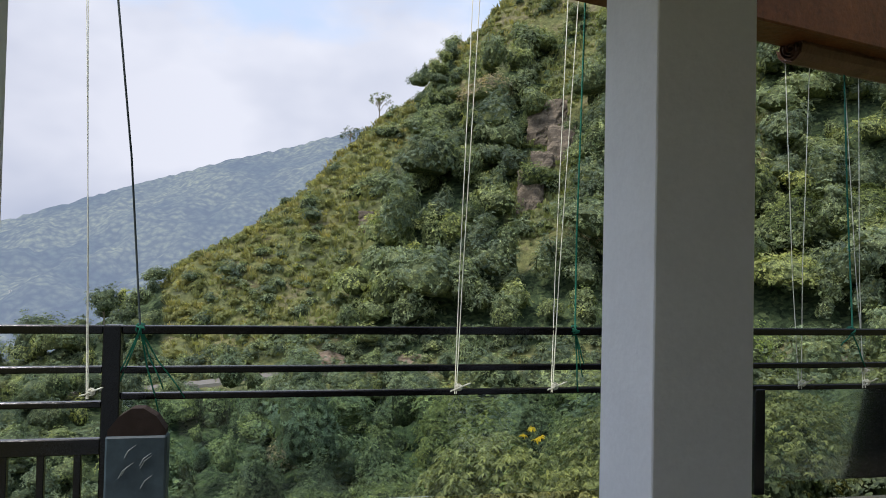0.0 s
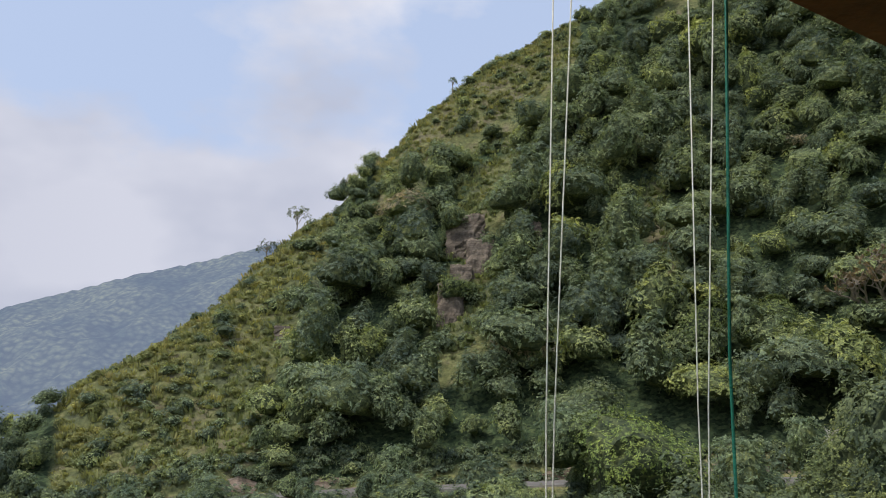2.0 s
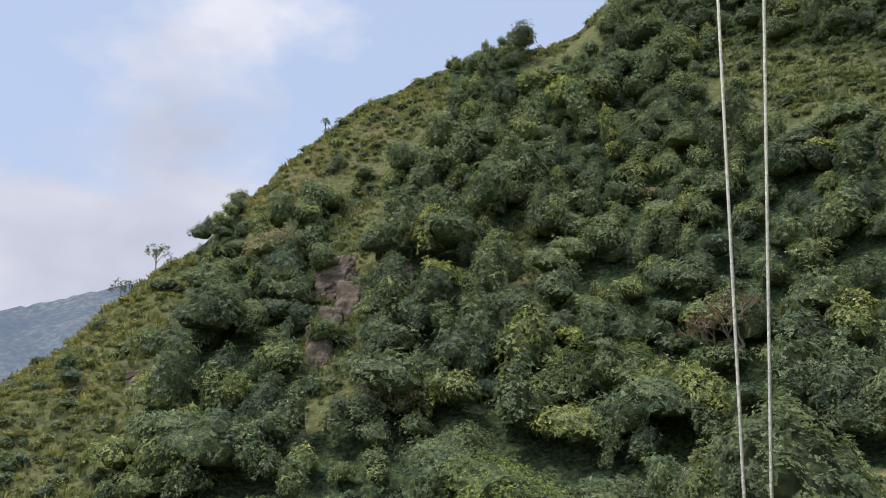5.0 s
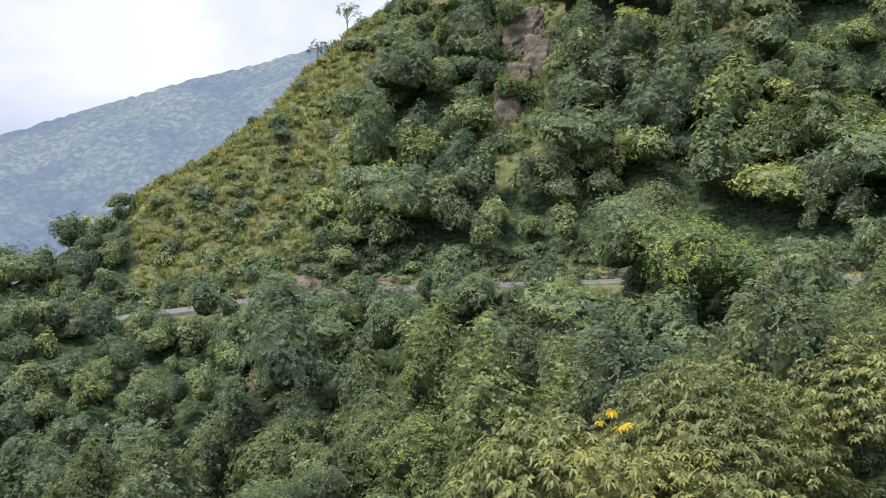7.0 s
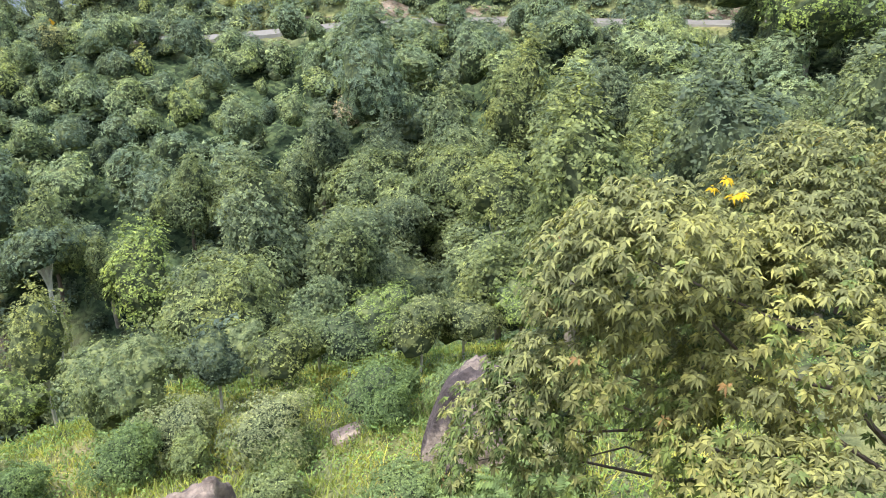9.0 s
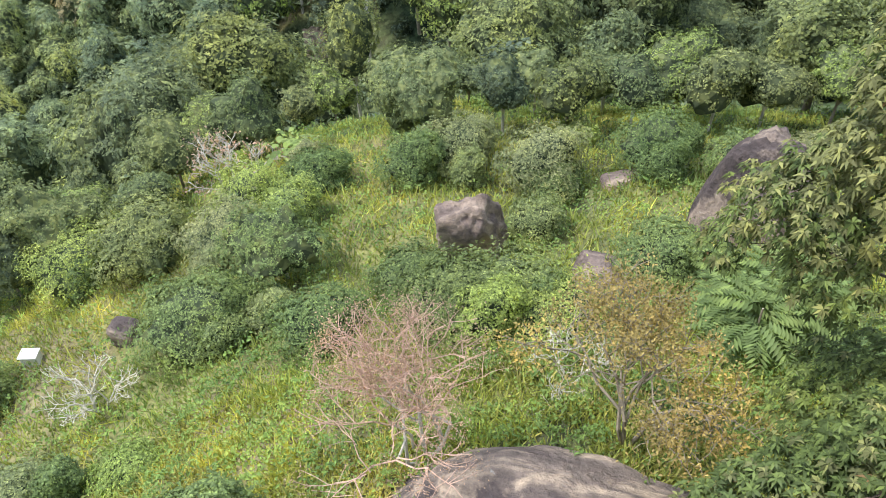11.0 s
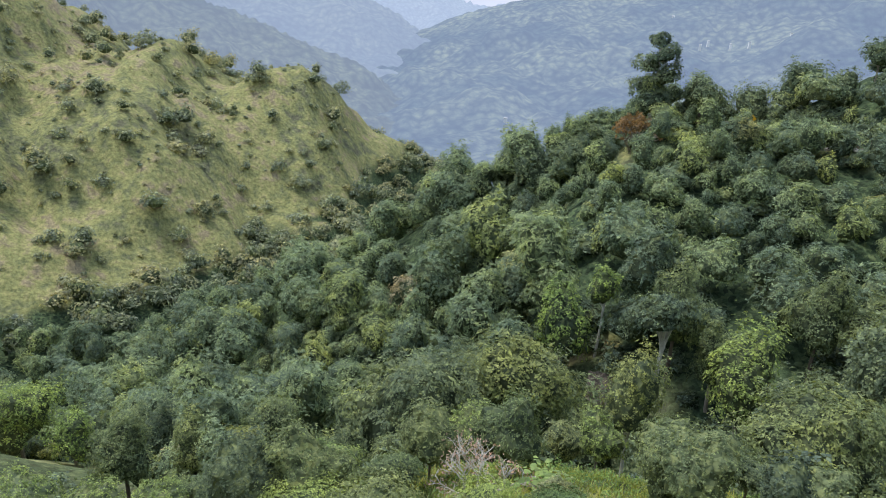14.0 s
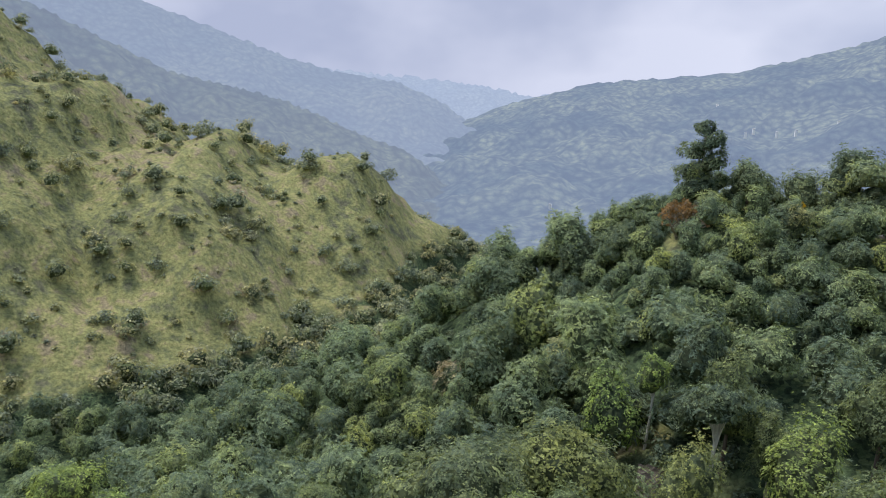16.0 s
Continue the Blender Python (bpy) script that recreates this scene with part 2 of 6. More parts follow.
def ground_material():
    m, n, l, b = material("ground_soil_and_grass", 0.95, 0.1)
    co = n.new("ShaderNodeTexCoord").outputs["Object"]
    wide, mid, fine = noise_of(n, l, 0.018, 6, 0.6, co), noise_of(n, l, 0.16, 6, 0.65, co), noise_of(n, l, 0.7, 9, 0.75, co)
    grass = ramp_of(n, [(0.40, (0.12, 0.12, 0.075)), (0.45, (0.17, 0.18, 0.085)), (0.49, (0.215, 0.22, 0.09)), (0.52, (0.245, 0.24, 0.10)), (0.55, (0.265, 0.245, 0.115)), (0.585, (0.25, 0.21, 0.13))])
    a = n.new("ShaderNodeMath")
    a.operation = "MULTIPLY_ADD"
    l.new(mid.outputs["Fac"], a.inputs[0])
    a.inputs[1].default_value = 0.55
    h = n.new("ShaderNodeMath")
    h.operation = "MULTIPLY"
    h.inputs[1].default_value = 0.45
    l.new(wide.outputs["Fac"], h.inputs[0])
    l.new(h.outputs[0], a.inputs[2])
    l.new(a.outputs[0], grass.inputs["Fac"])
    grain = ramp_of(n, [(0.36, (0.5, 0.53, 0.53)), (0.64, (1.45, 1.4, 1.3))])
    l.new(fine.outputs["Fac"], grain.inputs["Fac"])
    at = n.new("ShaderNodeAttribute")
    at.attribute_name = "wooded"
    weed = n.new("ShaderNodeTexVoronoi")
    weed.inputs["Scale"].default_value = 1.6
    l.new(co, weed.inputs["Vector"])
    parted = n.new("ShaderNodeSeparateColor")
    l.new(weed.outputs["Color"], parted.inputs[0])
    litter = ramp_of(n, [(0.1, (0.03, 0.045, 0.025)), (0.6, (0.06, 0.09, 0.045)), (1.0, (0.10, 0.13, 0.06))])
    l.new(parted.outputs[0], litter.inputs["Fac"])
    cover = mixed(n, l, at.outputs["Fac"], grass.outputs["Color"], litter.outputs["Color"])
    l.new(mixed(n, l, 1.0, cover, grain.outputs["Color"], "MULTIPLY"), b.inputs["Base Color"])
    bump_of(n, l, b, mid.outputs["Fac"], 0.9, 1.5)
    return m


def rock_material(name, dark, light, stain, scale, streaks=0.25):
    m, n, l, b = material(name, 0.9, 0.15)
    co = n.new("ShaderNodeTexCoord").outputs["Object"]
    mp = n.new("ShaderNodeMapping")
    mp.inputs["Scale"].default_value = (0.3, 2.0, 1.2)
    mp.inputs["Rotation"].default_value = (0.3, 0.2, 0.9)
    l.new(co, mp.inputs["Vector"])
    big, fine = noise_of(n, l, scale, 7, 0.62, mp.outputs["Vector"]), noise_of(n, l, scale * 9, 8, 0.7, co)
    r = ramp_of(n, [(0.38, dark), (0.46, tuple((x + y) / 2 for x, y in zip(dark, light))), (0.52, light), (0.60, stain)])
    l.new(big.outputs["Fac"], r.inputs["Fac"])
    g = ramp_of(n, [(0.35, (0.65, 0.65, 0.67)), (0.65, (1.15, 1.13, 1.1))])
    l.new(fine.outputs["Fac"], g.inputs["Fac"])
    spots = noise_of(n, l, scale * 6, 9, 0.72, co)
    lich = ramp_of(n, [(0.64, (0, 0, 0)), (0.70, (0.8, 0.8, 0.8))])
    l.new(spots.outputs["Fac"], lich.inputs["Fac"])
    base = mixed(n, l, 1.0, r.outputs["Color"], g.outputs["Color"], "MULTIPLY")
    slab = n.new("ShaderNodeMapping")
    slab.inputs["Scale"].default_value, slab.inputs["Rotation"].default_value = (0.16, 0.5, 1.5), (0.7, 0.35, 0.25)
    l.new(co, slab.inputs["Vector"])
    bands = noise_of(n, l, 0.9, 6, 0.6, slab.outputs["Vector"])
    fresh = ramp_of(n, [(0.5, (0, 0, 0)), (0.56, (1, 1, 1)), (0.6, (0.2, 0.2, 0.2)), (0.7, (0.9, 0.9, 0.9))])
    l.new(bands.outputs["Fac"], fresh.inputs["Fac"])
    share = n.new("ShaderNodeMath")
    share.operation = "MULTIPLY"
    l.new(fresh.outputs["Color"], share.inputs[0])
    share.inputs[1].default_value = streaks
    base = mixed(n, l, share.outputs[0], base, mixed(n, l, 1.0, stain, g.outputs["Color"], "MULTIPLY"))
    l.new(mixed(n, l, lich.outputs["Color"], base, (0.5, 0.5, 0.47)), b.inputs["Base Color"])
    both = n.new("ShaderNodeMath")
    both.operation = "ADD"
    l.new(fine.outputs["Fac"], both.inputs[0])
    l.new(big.outputs["Fac"], both.inputs[1])
    bump_of(n, l, b, both.outputs[0], 0.9, 0.25)
    return m


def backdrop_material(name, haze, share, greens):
    """Far woods seen through miles of bright air: the haze is painted in as emission, constant for each range."""
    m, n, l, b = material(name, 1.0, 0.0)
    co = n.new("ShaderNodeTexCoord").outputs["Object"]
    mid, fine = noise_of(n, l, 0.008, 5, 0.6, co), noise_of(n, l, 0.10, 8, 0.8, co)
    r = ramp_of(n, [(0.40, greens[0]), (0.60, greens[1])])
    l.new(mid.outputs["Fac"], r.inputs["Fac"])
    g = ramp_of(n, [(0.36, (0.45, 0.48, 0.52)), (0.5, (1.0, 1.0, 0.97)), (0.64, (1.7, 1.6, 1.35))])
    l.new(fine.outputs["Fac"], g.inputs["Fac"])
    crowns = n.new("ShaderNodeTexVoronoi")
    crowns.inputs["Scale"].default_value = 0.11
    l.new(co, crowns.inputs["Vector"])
    # crown middles lighter, gaps darker: shade between crowns put into the colour
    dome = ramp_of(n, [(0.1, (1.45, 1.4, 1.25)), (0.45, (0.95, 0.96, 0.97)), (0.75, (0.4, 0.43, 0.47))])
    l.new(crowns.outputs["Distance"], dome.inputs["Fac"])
    shaded_tone = mixed(n, l, 1.0, g.outputs["Color"], dome.outputs["Color"], "MULTIPLY")
    l.new(mixed(n, l, 1.0, r.outputs["Color"], shaded_tone, "MULTIPLY"), b.inputs["Base Color"])
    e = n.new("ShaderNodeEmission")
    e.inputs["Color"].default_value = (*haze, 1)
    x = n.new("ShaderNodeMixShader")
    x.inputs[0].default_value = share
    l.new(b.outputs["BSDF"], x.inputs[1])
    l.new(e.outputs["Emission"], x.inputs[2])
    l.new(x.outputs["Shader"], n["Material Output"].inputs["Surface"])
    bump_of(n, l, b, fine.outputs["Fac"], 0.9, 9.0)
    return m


ground_mat = ground_material()
boulder_pale = rock_material("streaked_boulder_stone", (0.145, 0.12, 0.118), (0.29, 0.24, 0.21), (0.62, 0.50, 0.385), 0.42, 0.85)
boulder_tan = rock_material("tan_boulder_stone", (0.15, 0.12, 0.11), (0.285, 0.225, 0.20), (0.50, 0.40, 0.315), 0.5, 0.6)
boulder_mat = rock_material("boulder_stone", (0.075, 0.062, 0.064), (0.14, 0.115, 0.112), (0.36, 0.29, 0.24), 0.5, 0.1)
cliff_mat = rock_material("cliff_stone", (0.095, 0.08, 0.062), (0.185, 0.155, 0.12), (0.31, 0.255, 0.19), 0.4)
earth_mat = rock_material("red_earth", (0.20, 0.15, 0.11), (0.31, 0.235, 0.17), (0.42, 0.35, 0.27), 0.5)
asphalt = plain("asphalt_dusty", (0.20, 0.185, 0.165), 0.9, 0.2, 3.0, 0.2)
kerb_mat = plain("concrete_kerb", (0.34, 0.32, 0.28), 0.9, 0.1, 4.0, 0.2)
column_white = plain("white_paint_wall", (0.87, 0.87, 0.88), 0.75, 0.2, 30, 0.05, 0.15)
rail_black = plain("black_painted_steel", (0.005, 0.005, 0.005), 0.16, 0.4, 60, 0.6, 0.1)
wood_brown = plain("varnished_brown_wood", (0.14, 0.045, 0.012), 0.5, 0.2, 22, 0.5, 0.2)
floor_tile = plain("ceramic_floor_tile", (0.185, 0.185, 0.155), 0.4, 0.4, 5, 0.15)
rope_green = plain("green_nylon_rope", (0.01, 0.16, 0.10), 0.6, 0.3, 80, 0.4, 0.5)
rope_dark = plain("dark_nylon_rope", (0.02, 0.035, 0.035), 0.6, 0.3, 80, 0.4, 0.5)
cord_white = plain("pale_cotton_cord", (0.85, 0.85, 0.72), 0.8, 0.2, 120, 0.2, 0.5)
slate_mat = plain("slate_blue_coating", (0.055, 0.085, 0.105), 0.5, 0.4, 9, 0.4, 0.2)
plaster_in = plain("cream_plaster", (0.34, 0.32, 0.28), 0.85, 0.2, 12, 0.08, 0.1)
bamboo_mat = plain("brown_bamboo", (0.15, 0.075, 0.04), 0.6, 0.3, 40, 0.4, 0.3)
car_white = plain("white_car_paint", (0.8, 0.8, 0.8), 0.25, 0.5, 3, 0.03)
car_glass = plain("dark_car_glass", (0.02, 0.025, 0.03), 0.08, 0.6, 3, 0.1)
tyre_mat = plain("black_rubber", (0.02, 0.02, 0.02), 0.9, 0.2, 20, 0.2)
sign_yellow = plain("yellow_sign_paint", (0.75, 0.42, 0.02), 0.5, 0.3, 6, 0.08)
tin_white = plain("white_painted_sheet", (0.75, 0.75, 0.72), 0.5, 0.3, 6, 0.1)
tin_roof = plain("weathered_tin_roof", (0.45, 0.45, 0.46), 0.5, 0.4, 2, 0.25)


def glass_material():
    m, n, l, b = material("clear_glass", 0.03, 0.5)
    g = n.new("ShaderNodeBsdfGlossy")
    g.inputs["Roughness"].default_value = 0.04
    t = n.new("ShaderNodeBsdfTransparent")
    t.inputs["Color"].default_value = (0.86, 0.93, 0.91, 1)
    w = n.new("ShaderNodeFresnel")
    w.inputs["IOR"].default_value = 1.5
    x = n.new("ShaderNodeMixShader")
    l.new(w.outputs["Fac"], x.inputs[0])
    l.new(t.outputs["BSDF"], x.inputs[1])
    l.new(g.outputs["BSDF"], x.inputs[2])
    l.new(x.outputs["Shader"], n["Material Output"].inputs["Surface"])
    return m


glass_mat = glass_material()


# ---- mesh helpers ----
def mesh_of(name, verts, quads, mats, index=None, tint=None, smooth=False, bough=None):
    """A mesh from arrays of corners and faces, all with three or all with four corners."""
    verts, quads = np.asarray(verts, np.float32), np.asarray(quads, np.int32)
    me = bpy.data.meshes.new(name)
    me.vertices.add(len(verts))
    me.vertices.foreach_set("co", verts.ravel())
    me.loops.add(quads.size)
    me.loops.foreach_set("vertex_index", quads.ravel())
    me.polygons.add(len(quads))
    me.polygons.foreach_set("loop_start", np.arange(0, quads.size, quads.shape[1], dtype=np.int32))
    if index is not None:
        me.polygons.foreach_set("material_index", np.asarray(index, np.int32))
    me.polygons.foreach_set("use_smooth", np.full(len(quads), smooth, bool))
    for m in mats:
        me.materials.append(m)
    if tint is not None:
        a = me.attributes.new("tint", "FLOAT", "FACE")
        a.data.foreach_set("value", np.asarray(tint, np.float32))
    if bough is not None:
        a = me.attributes.new("bough", "FLOAT_VECTOR", "FACE")
        a.data.foreach_set("vector", np.asarray(bough, np.float32).ravel())
    me.update(calc_edges=True)
    return me


def joined(pieces):
    """Corners and faces of several pieces as one."""
    vs, fs, at = [], [], 0
    for v, f in pieces:
        vs.append(v)
        fs.append(np.asarray(f) + at)
        at += len(v)
    return np.concatenate(vs), np.concatenate(fs)


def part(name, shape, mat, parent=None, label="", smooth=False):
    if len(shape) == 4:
        me = mesh_of(name, shape[0], shape[1], [mat, shade_hull], index=shape[2], bough=shape[3])
    else:
        me = mesh_of(name, shape[0], shape[1], [mat], smooth=smooth)
    ob = new(name, me)
    ob.parent = parent
    if label:
        tagged(ob, label)
    return ob


def thing(name, place, label, category, group="", turn=0.0):
    ob = new(name)
    ob.empty_display_size = 0.3
    ob.matrix_basis = Matrix.Translation(place) @ Matrix.Rotation(turn, 4, "Z")
    return tagged(ob, label, category, group)


def box(x0, x1, y0, y1, z0, z1, bevel=0.0):
    """A box with chamfered edges."""
    if bevel <= 0:
        v = np.array([(x, y, z) for z in (z0, z1) for y in (y0, y1) for x in (x0, x1)], float)
        return v, np.array([(0, 2, 3, 1), (4, 5, 7, 6), (0, 1, 5, 4), (2, 6, 7, 3), (0, 4, 6, 2), (1, 3, 7, 5)])
    bm = bmesh.new()
    bmesh.ops.create_cube(bm, size=1.0)
    bmesh.ops.scale(bm, vec=(x1 - x0, y1 - y0, z1 - z0), verts=bm.verts)
    bmesh.ops.translate(bm, vec=((x0 + x1) / 2, (y0 + y1) / 2, (z0 + z1) / 2), verts=bm.verts)
    bmesh.ops.bevel(bm, geom=bm.edges[:], offset=bevel, segments=1, affect="EDGES")
    v = np.array([p.co[:] for p in bm.verts])
    bm.verts.index_update()
    f = []
    for p in bm.faces:
        ids = [q.index for q in p.verts]
        f.append(ids if len(ids) == 4 else ids + [ids[-1]])
    bm.free()
    f = [q if len(set(q)) == 4 else q for q in f]
    return v, np.array(f)


def tube(points, radii, sides=7, cap=True):
    """A tapered round limb along points."""
    P = [Vector(p) for p in points]
    vs, fs = [], []
    for k, p in enumerate(P):
        d = (P[min(k + 1, len(P) - 1)] - P[max(k - 1, 0)]).normalized()
        a = d.cross(Vector((0.31, 0.95, 0.05))).normalized()
        b = d.cross(a)
        for s in range(sides):
            w = 2 * math.pi * s / sides
            vs.append(p + (a * math.cos(w) + b * math.sin(w)) * radii[k])
    for k in range(len(P) - 1):
        for s in range(sides):
            t = (s + 1) % sides
            fs.append((k * sides + s, k * sides + t, (k + 1) * sides + t, (k + 1) * sides + s))
    if cap:
        for k in (0, len(P) - 1):
            o = k * sides
            for s in range(1, sides - 2, 2):
                fs.append((o, o + s, o + s + 1, o + s + 2))
    return np.array([v[:] for v in vs]), np.array(fs)


def leaves(pos, nrm, length, width, rng, droop=0.15, along=None, three=False):
    """One folded leaf spray at each place."""
    n = len(pos)
    nrm = nrm / np.linalg.norm(nrm, axis=1)[:, None]
    t = rng.normal(size=(n, 3)) if along is None else along
    t = t - nrm * (t * nrm).sum(1)[:, None]
    t /= np.linalg.norm(t, axis=1)[:, None] + 1e-9
    b = np.cross(nrm, t)
    L = (length * rng.uniform(0.6, 1.3, n))[:, None]
    W = (width * rng.uniform(0.7, 1.3, n))[:, None]
    down = np.array([0, 0, -1.0])
    if three:
        v = np.stack([pos - t * L * 0.5, pos + t * L * rng.uniform(0.2, 0.5, (n, 1)) + b * W * 0.5, pos + t * L * 0.5 + down * L * droop - b * W * 0.45], 1).reshape(-1, 3)
        return v, np.arange(3 * n).reshape(-1, 3)
    v = np.stack([pos - t * L * 0.5, pos + b * W * 0.5 + nrm * W * 0.12, pos + t * L * 0.5 + down * L * droop, pos - b * W * 0.5 + nrm * W * 0.12], 1).reshape(-1, 3)
    return v, np.arange(4 * n).reshape(-1, 4)


def ball(center, radii, rng, rough=0.12, cuts=2):
    """A lumpy ball of four-cornered faces."""
    vs, fs, at = [], [], 0
    g = np.linspace(-1, 1, cuts + 1)
    for ax in range(3):
        for sg in (-1, 1):
            u, w = np.meshgrid(g, g, indexing="ij")
            p = np.zeros((u.size, 3))
            p[:, ax], p[:, (ax + 1) % 3], p[:, (ax + 2) % 3] = sg, u.ravel(), w.ravel()
            p /= np.linalg.norm(p, axis=1)[:, None]
            vs.append(p)
            for i in range(cuts):
                for j in range(cuts):
                    q = [at + i * (cuts + 1) + j, at + (i + 1) * (cuts + 1) + j, at + (i + 1) * (cuts + 1) + j + 1, at + i * (cuts + 1) + j + 1]
                    fs.append(q if sg > 0 else q[::-1])
            at += (cuts + 1) ** 2
    p, same = np.unique(np.round(np.concatenate(vs), 5), axis=0, return_inverse=True)
    fs = np.asarray(same).ravel()[np.array(fs)]
    k = rng.uniform(1, 3, 3)
    wob = 1 + rough * np.sin(p[:, 0] * 3.1 * k[0] + 1) * np.cos(p[:, 1] * 2.7 * k[1]) + rough * np.sin(p[:, 2] * 4 * k[2])
    return p * wob[:, None] * np.asarray(radii) + np.asarray(center), fs


def whorls(P, axis, per, length, width, rng, droop=0.2, lift=0.0, three=False):
    """Leaves set in a ring round each shoot."""
    m = len(P)
    a = np.arange(per)[None] * (6.283 / per) + rng.uniform(0, 6.28, (m, 1)) + rng.uniform(-0.8, 0.8, (m, per))
    axis = axis / np.linalg.norm(axis, axis=1)[:, None]
    s = np.cross(axis, rng.normal(size=axis.shape))
    s /= np.linalg.norm(s, axis=1)[:, None]
    q = np.cross(axis, s)
    way = (s[:, None] * np.cos(a)[..., None] + q[:, None] * np.sin(a)[..., None] + axis[:, None] * (lift + rng.uniform(-0.25, 0.4, (m, per, 1)))).reshape(-1, 3)
    way /= np.linalg.norm(way, axis=1)[:, None]
    size = np.repeat(rng.uniform(0.75, 1.25, m), per)[:, None]
    base = np.repeat(P, per, 0) + way * length * rng.uniform(0.1, 0.75, (m * per, 1)) * size
    nrm = np.repeat(axis, per, 0) + rng.normal(size=way.shape) * 0.3
    return leaves(base, nrm, length, width, rng, droop, way, three)


def crown(seed, radius, low, high, lobes, count, spray, flat=0.6, hull=0.6, cuts=2, per=5):
    """A crown: boughs swelling out of it on all sides with clefts between, set all over with leafy shoots, and a dark
    hull within that paints the shade between them.
    Gives corners, faces, which faces lie within, the outward side of each leaf's bough; and the boughs' centres."""
    rng = np.random.default_rng(seed)
    mid, half = (low + high) / 2, (high - low) / 2
    lobes = int(lobes * 1.6) + 4
    k = np.arange(lobes)
    a = 2.4 * k + rng.uniform(-0.7, 0.7, lobes)
    h = -0.75 + 1.72 * ((k * 0.618 + rng.uniform(-0.12, 0.12, lobes)) % 1.0)
    ring = np.sqrt(np.maximum(0.02, 1 - h * h))
    B = np.stack([ring * np.cos(a), ring * np.sin(a), h], 1)
    grown = rng.uniform(0.55, 1.12, lobes)
    wide = rng.uniform(0.30, 0.52, lobes) * (7.0 / lobes) ** 0.3 * 1.25
    size = np.array([radius, radius, half])
    heart = np.array([0, 0, mid])
    C = B * size * 0.62 * grown[:, None] + heart

    def skin(d):
        """How far the crown reaches that way, and which bough it is."""
        gap = (d[:, None] - B[None]) * np.array([1, 1, 0.75 / flat])
        swell = np.exp(-(gap ** 2).sum(2) / wide[None] ** 2) * grown[None]
        return 0.62 + 0.42 * swell.max(1), swell.argmax(1)

    tufts = max(8, count // per)
    d = rng.normal(size=(tufts * 6, 3))
    d /= np.linalg.norm(d, axis=1)[:, None]
    reach, which = skin(d)
    keep = np.nonzero((d[:, 2] > -0.55 + 0.3 * rng.random(len(d))) & (rng.random(len(d)) < reach ** 2 * (0.75 + 0.25 * d[:, 2])))[0][:tufts]
    d, reach, which = d[keep], reach[keep], which[keep]
    off = rng.uniform(0.86, 1.12, len(d)) + 0.3 * (rng.random(len(d)) < 0.12) * rng.random(len(d))
    pos = d * (reach * off)[:, None] * size + heart
    side = (pos - C[which]) / size
    side = side / (np.linalg.norm(side, axis=1)[:, None] + 1e-6) + d * 0.6 + np.array([0, 0, 0.25])
    side /= np.linalg.norm(side, axis=1)[:, None]
    v, f = whorls(pos, side + np.array([0, 0, 0.4]), per, spray, spray * 0.85, rng, 0.08, three=True)
    bough, inner = np.repeat(side, per, 0), np.zeros(len(f), int)
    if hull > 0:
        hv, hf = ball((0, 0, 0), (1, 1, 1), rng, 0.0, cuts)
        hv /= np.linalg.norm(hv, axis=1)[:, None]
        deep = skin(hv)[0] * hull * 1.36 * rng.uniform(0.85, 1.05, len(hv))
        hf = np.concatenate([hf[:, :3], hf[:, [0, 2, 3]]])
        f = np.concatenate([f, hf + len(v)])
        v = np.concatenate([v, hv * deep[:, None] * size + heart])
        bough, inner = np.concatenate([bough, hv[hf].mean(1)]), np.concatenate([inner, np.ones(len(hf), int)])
    return (v, f, inner, bough), C


def trunk_shape(seed, height, foot, tips, sides=7, lean=0.0):
    """A tapered trunk with limbs into the lobes of the crown."""
    rng = np.random.default_rng(seed)
    bend = rng.uniform(-0.35, 0.35, 2) * height * 0.12
    at = lambda s: Vector((bend[0] * math.sin(s * 2.5) + lean * s * height, bend[1] * math.sin(s * 2.1), height * s))
    pieces = [tube([Vector((0, 0, -0.8))] + [at(s) for s in (0.0, 0.25, 0.5, 0.75, 1.0)], [foot * k for k in (1.25, 1.05, 0.85, 0.7, 0.55, 0.3)], sides)]
    for c in tips:
        s = rng.uniform(0.5, 0.95)
        a, b = at(s), Vector(c)
        m = a.lerp(b, 0.5) + Vector((0, 0, 0.12 * (b - a).length))
        pieces.append(tube([a, m, b], [foot * 0.42, foot * 0.28, foot * 0.1], 5))
    return joined(pieces)


# ---- the lie of the land ----
EYE = np.array([-1.05, 4.85])
# Lines of the land seen from the terrace: bearing to the left of ahead in degrees, metres away, height in metres.
HOUSE_SLOPE = [(180, 10, -3), (150, 26, 2), (-150, 26, 4), (120, 20, -9), (-115, 18, -6), (180, 70, 30), (130, 90, 8), (-125, 90, 45), (-95, 45, 2), (0, 1, -11.5), (60, 5, -12.5), (-60, 5, -11)]
TERRACE = [(10, 10, -14), (35, 10, -14.5), (60, 12, -16), (85, 14, -17.5), (-20, 10, -13.5), (-45, 12, -12), (15, 20, -17.5), (30, 24, -18.8), (45, 24, -19.4), (60, 24, -20.4), (72, 26, -21.8),
           (88, 26, -24), (0, 27, -18), (-15, 24, -16), (-35, 24, -14), (-60, 24, -10), (45, 33, -22), (60, 34, -24.5), (25, 35, -22), (5, 37, -22.5), (80, 40, -31)]
GULLY = [(-55, 62, -13), (-30, 60, -20), (-15, 62, -28), (0, 64, -34), (15, 66, -40), (30, 69, -47), (45, 76, -54), (60, 96, -66), (75, 130, -83), (92, 160, -99)]
LOWER_SIDE = [(35, 84, -43), (22, 95, -35), (5, 95, -29), (-10, 95, -25), (-25, 95, -21), (57, 130, -66), (65, 150, -76), (-50, 92, -15)]
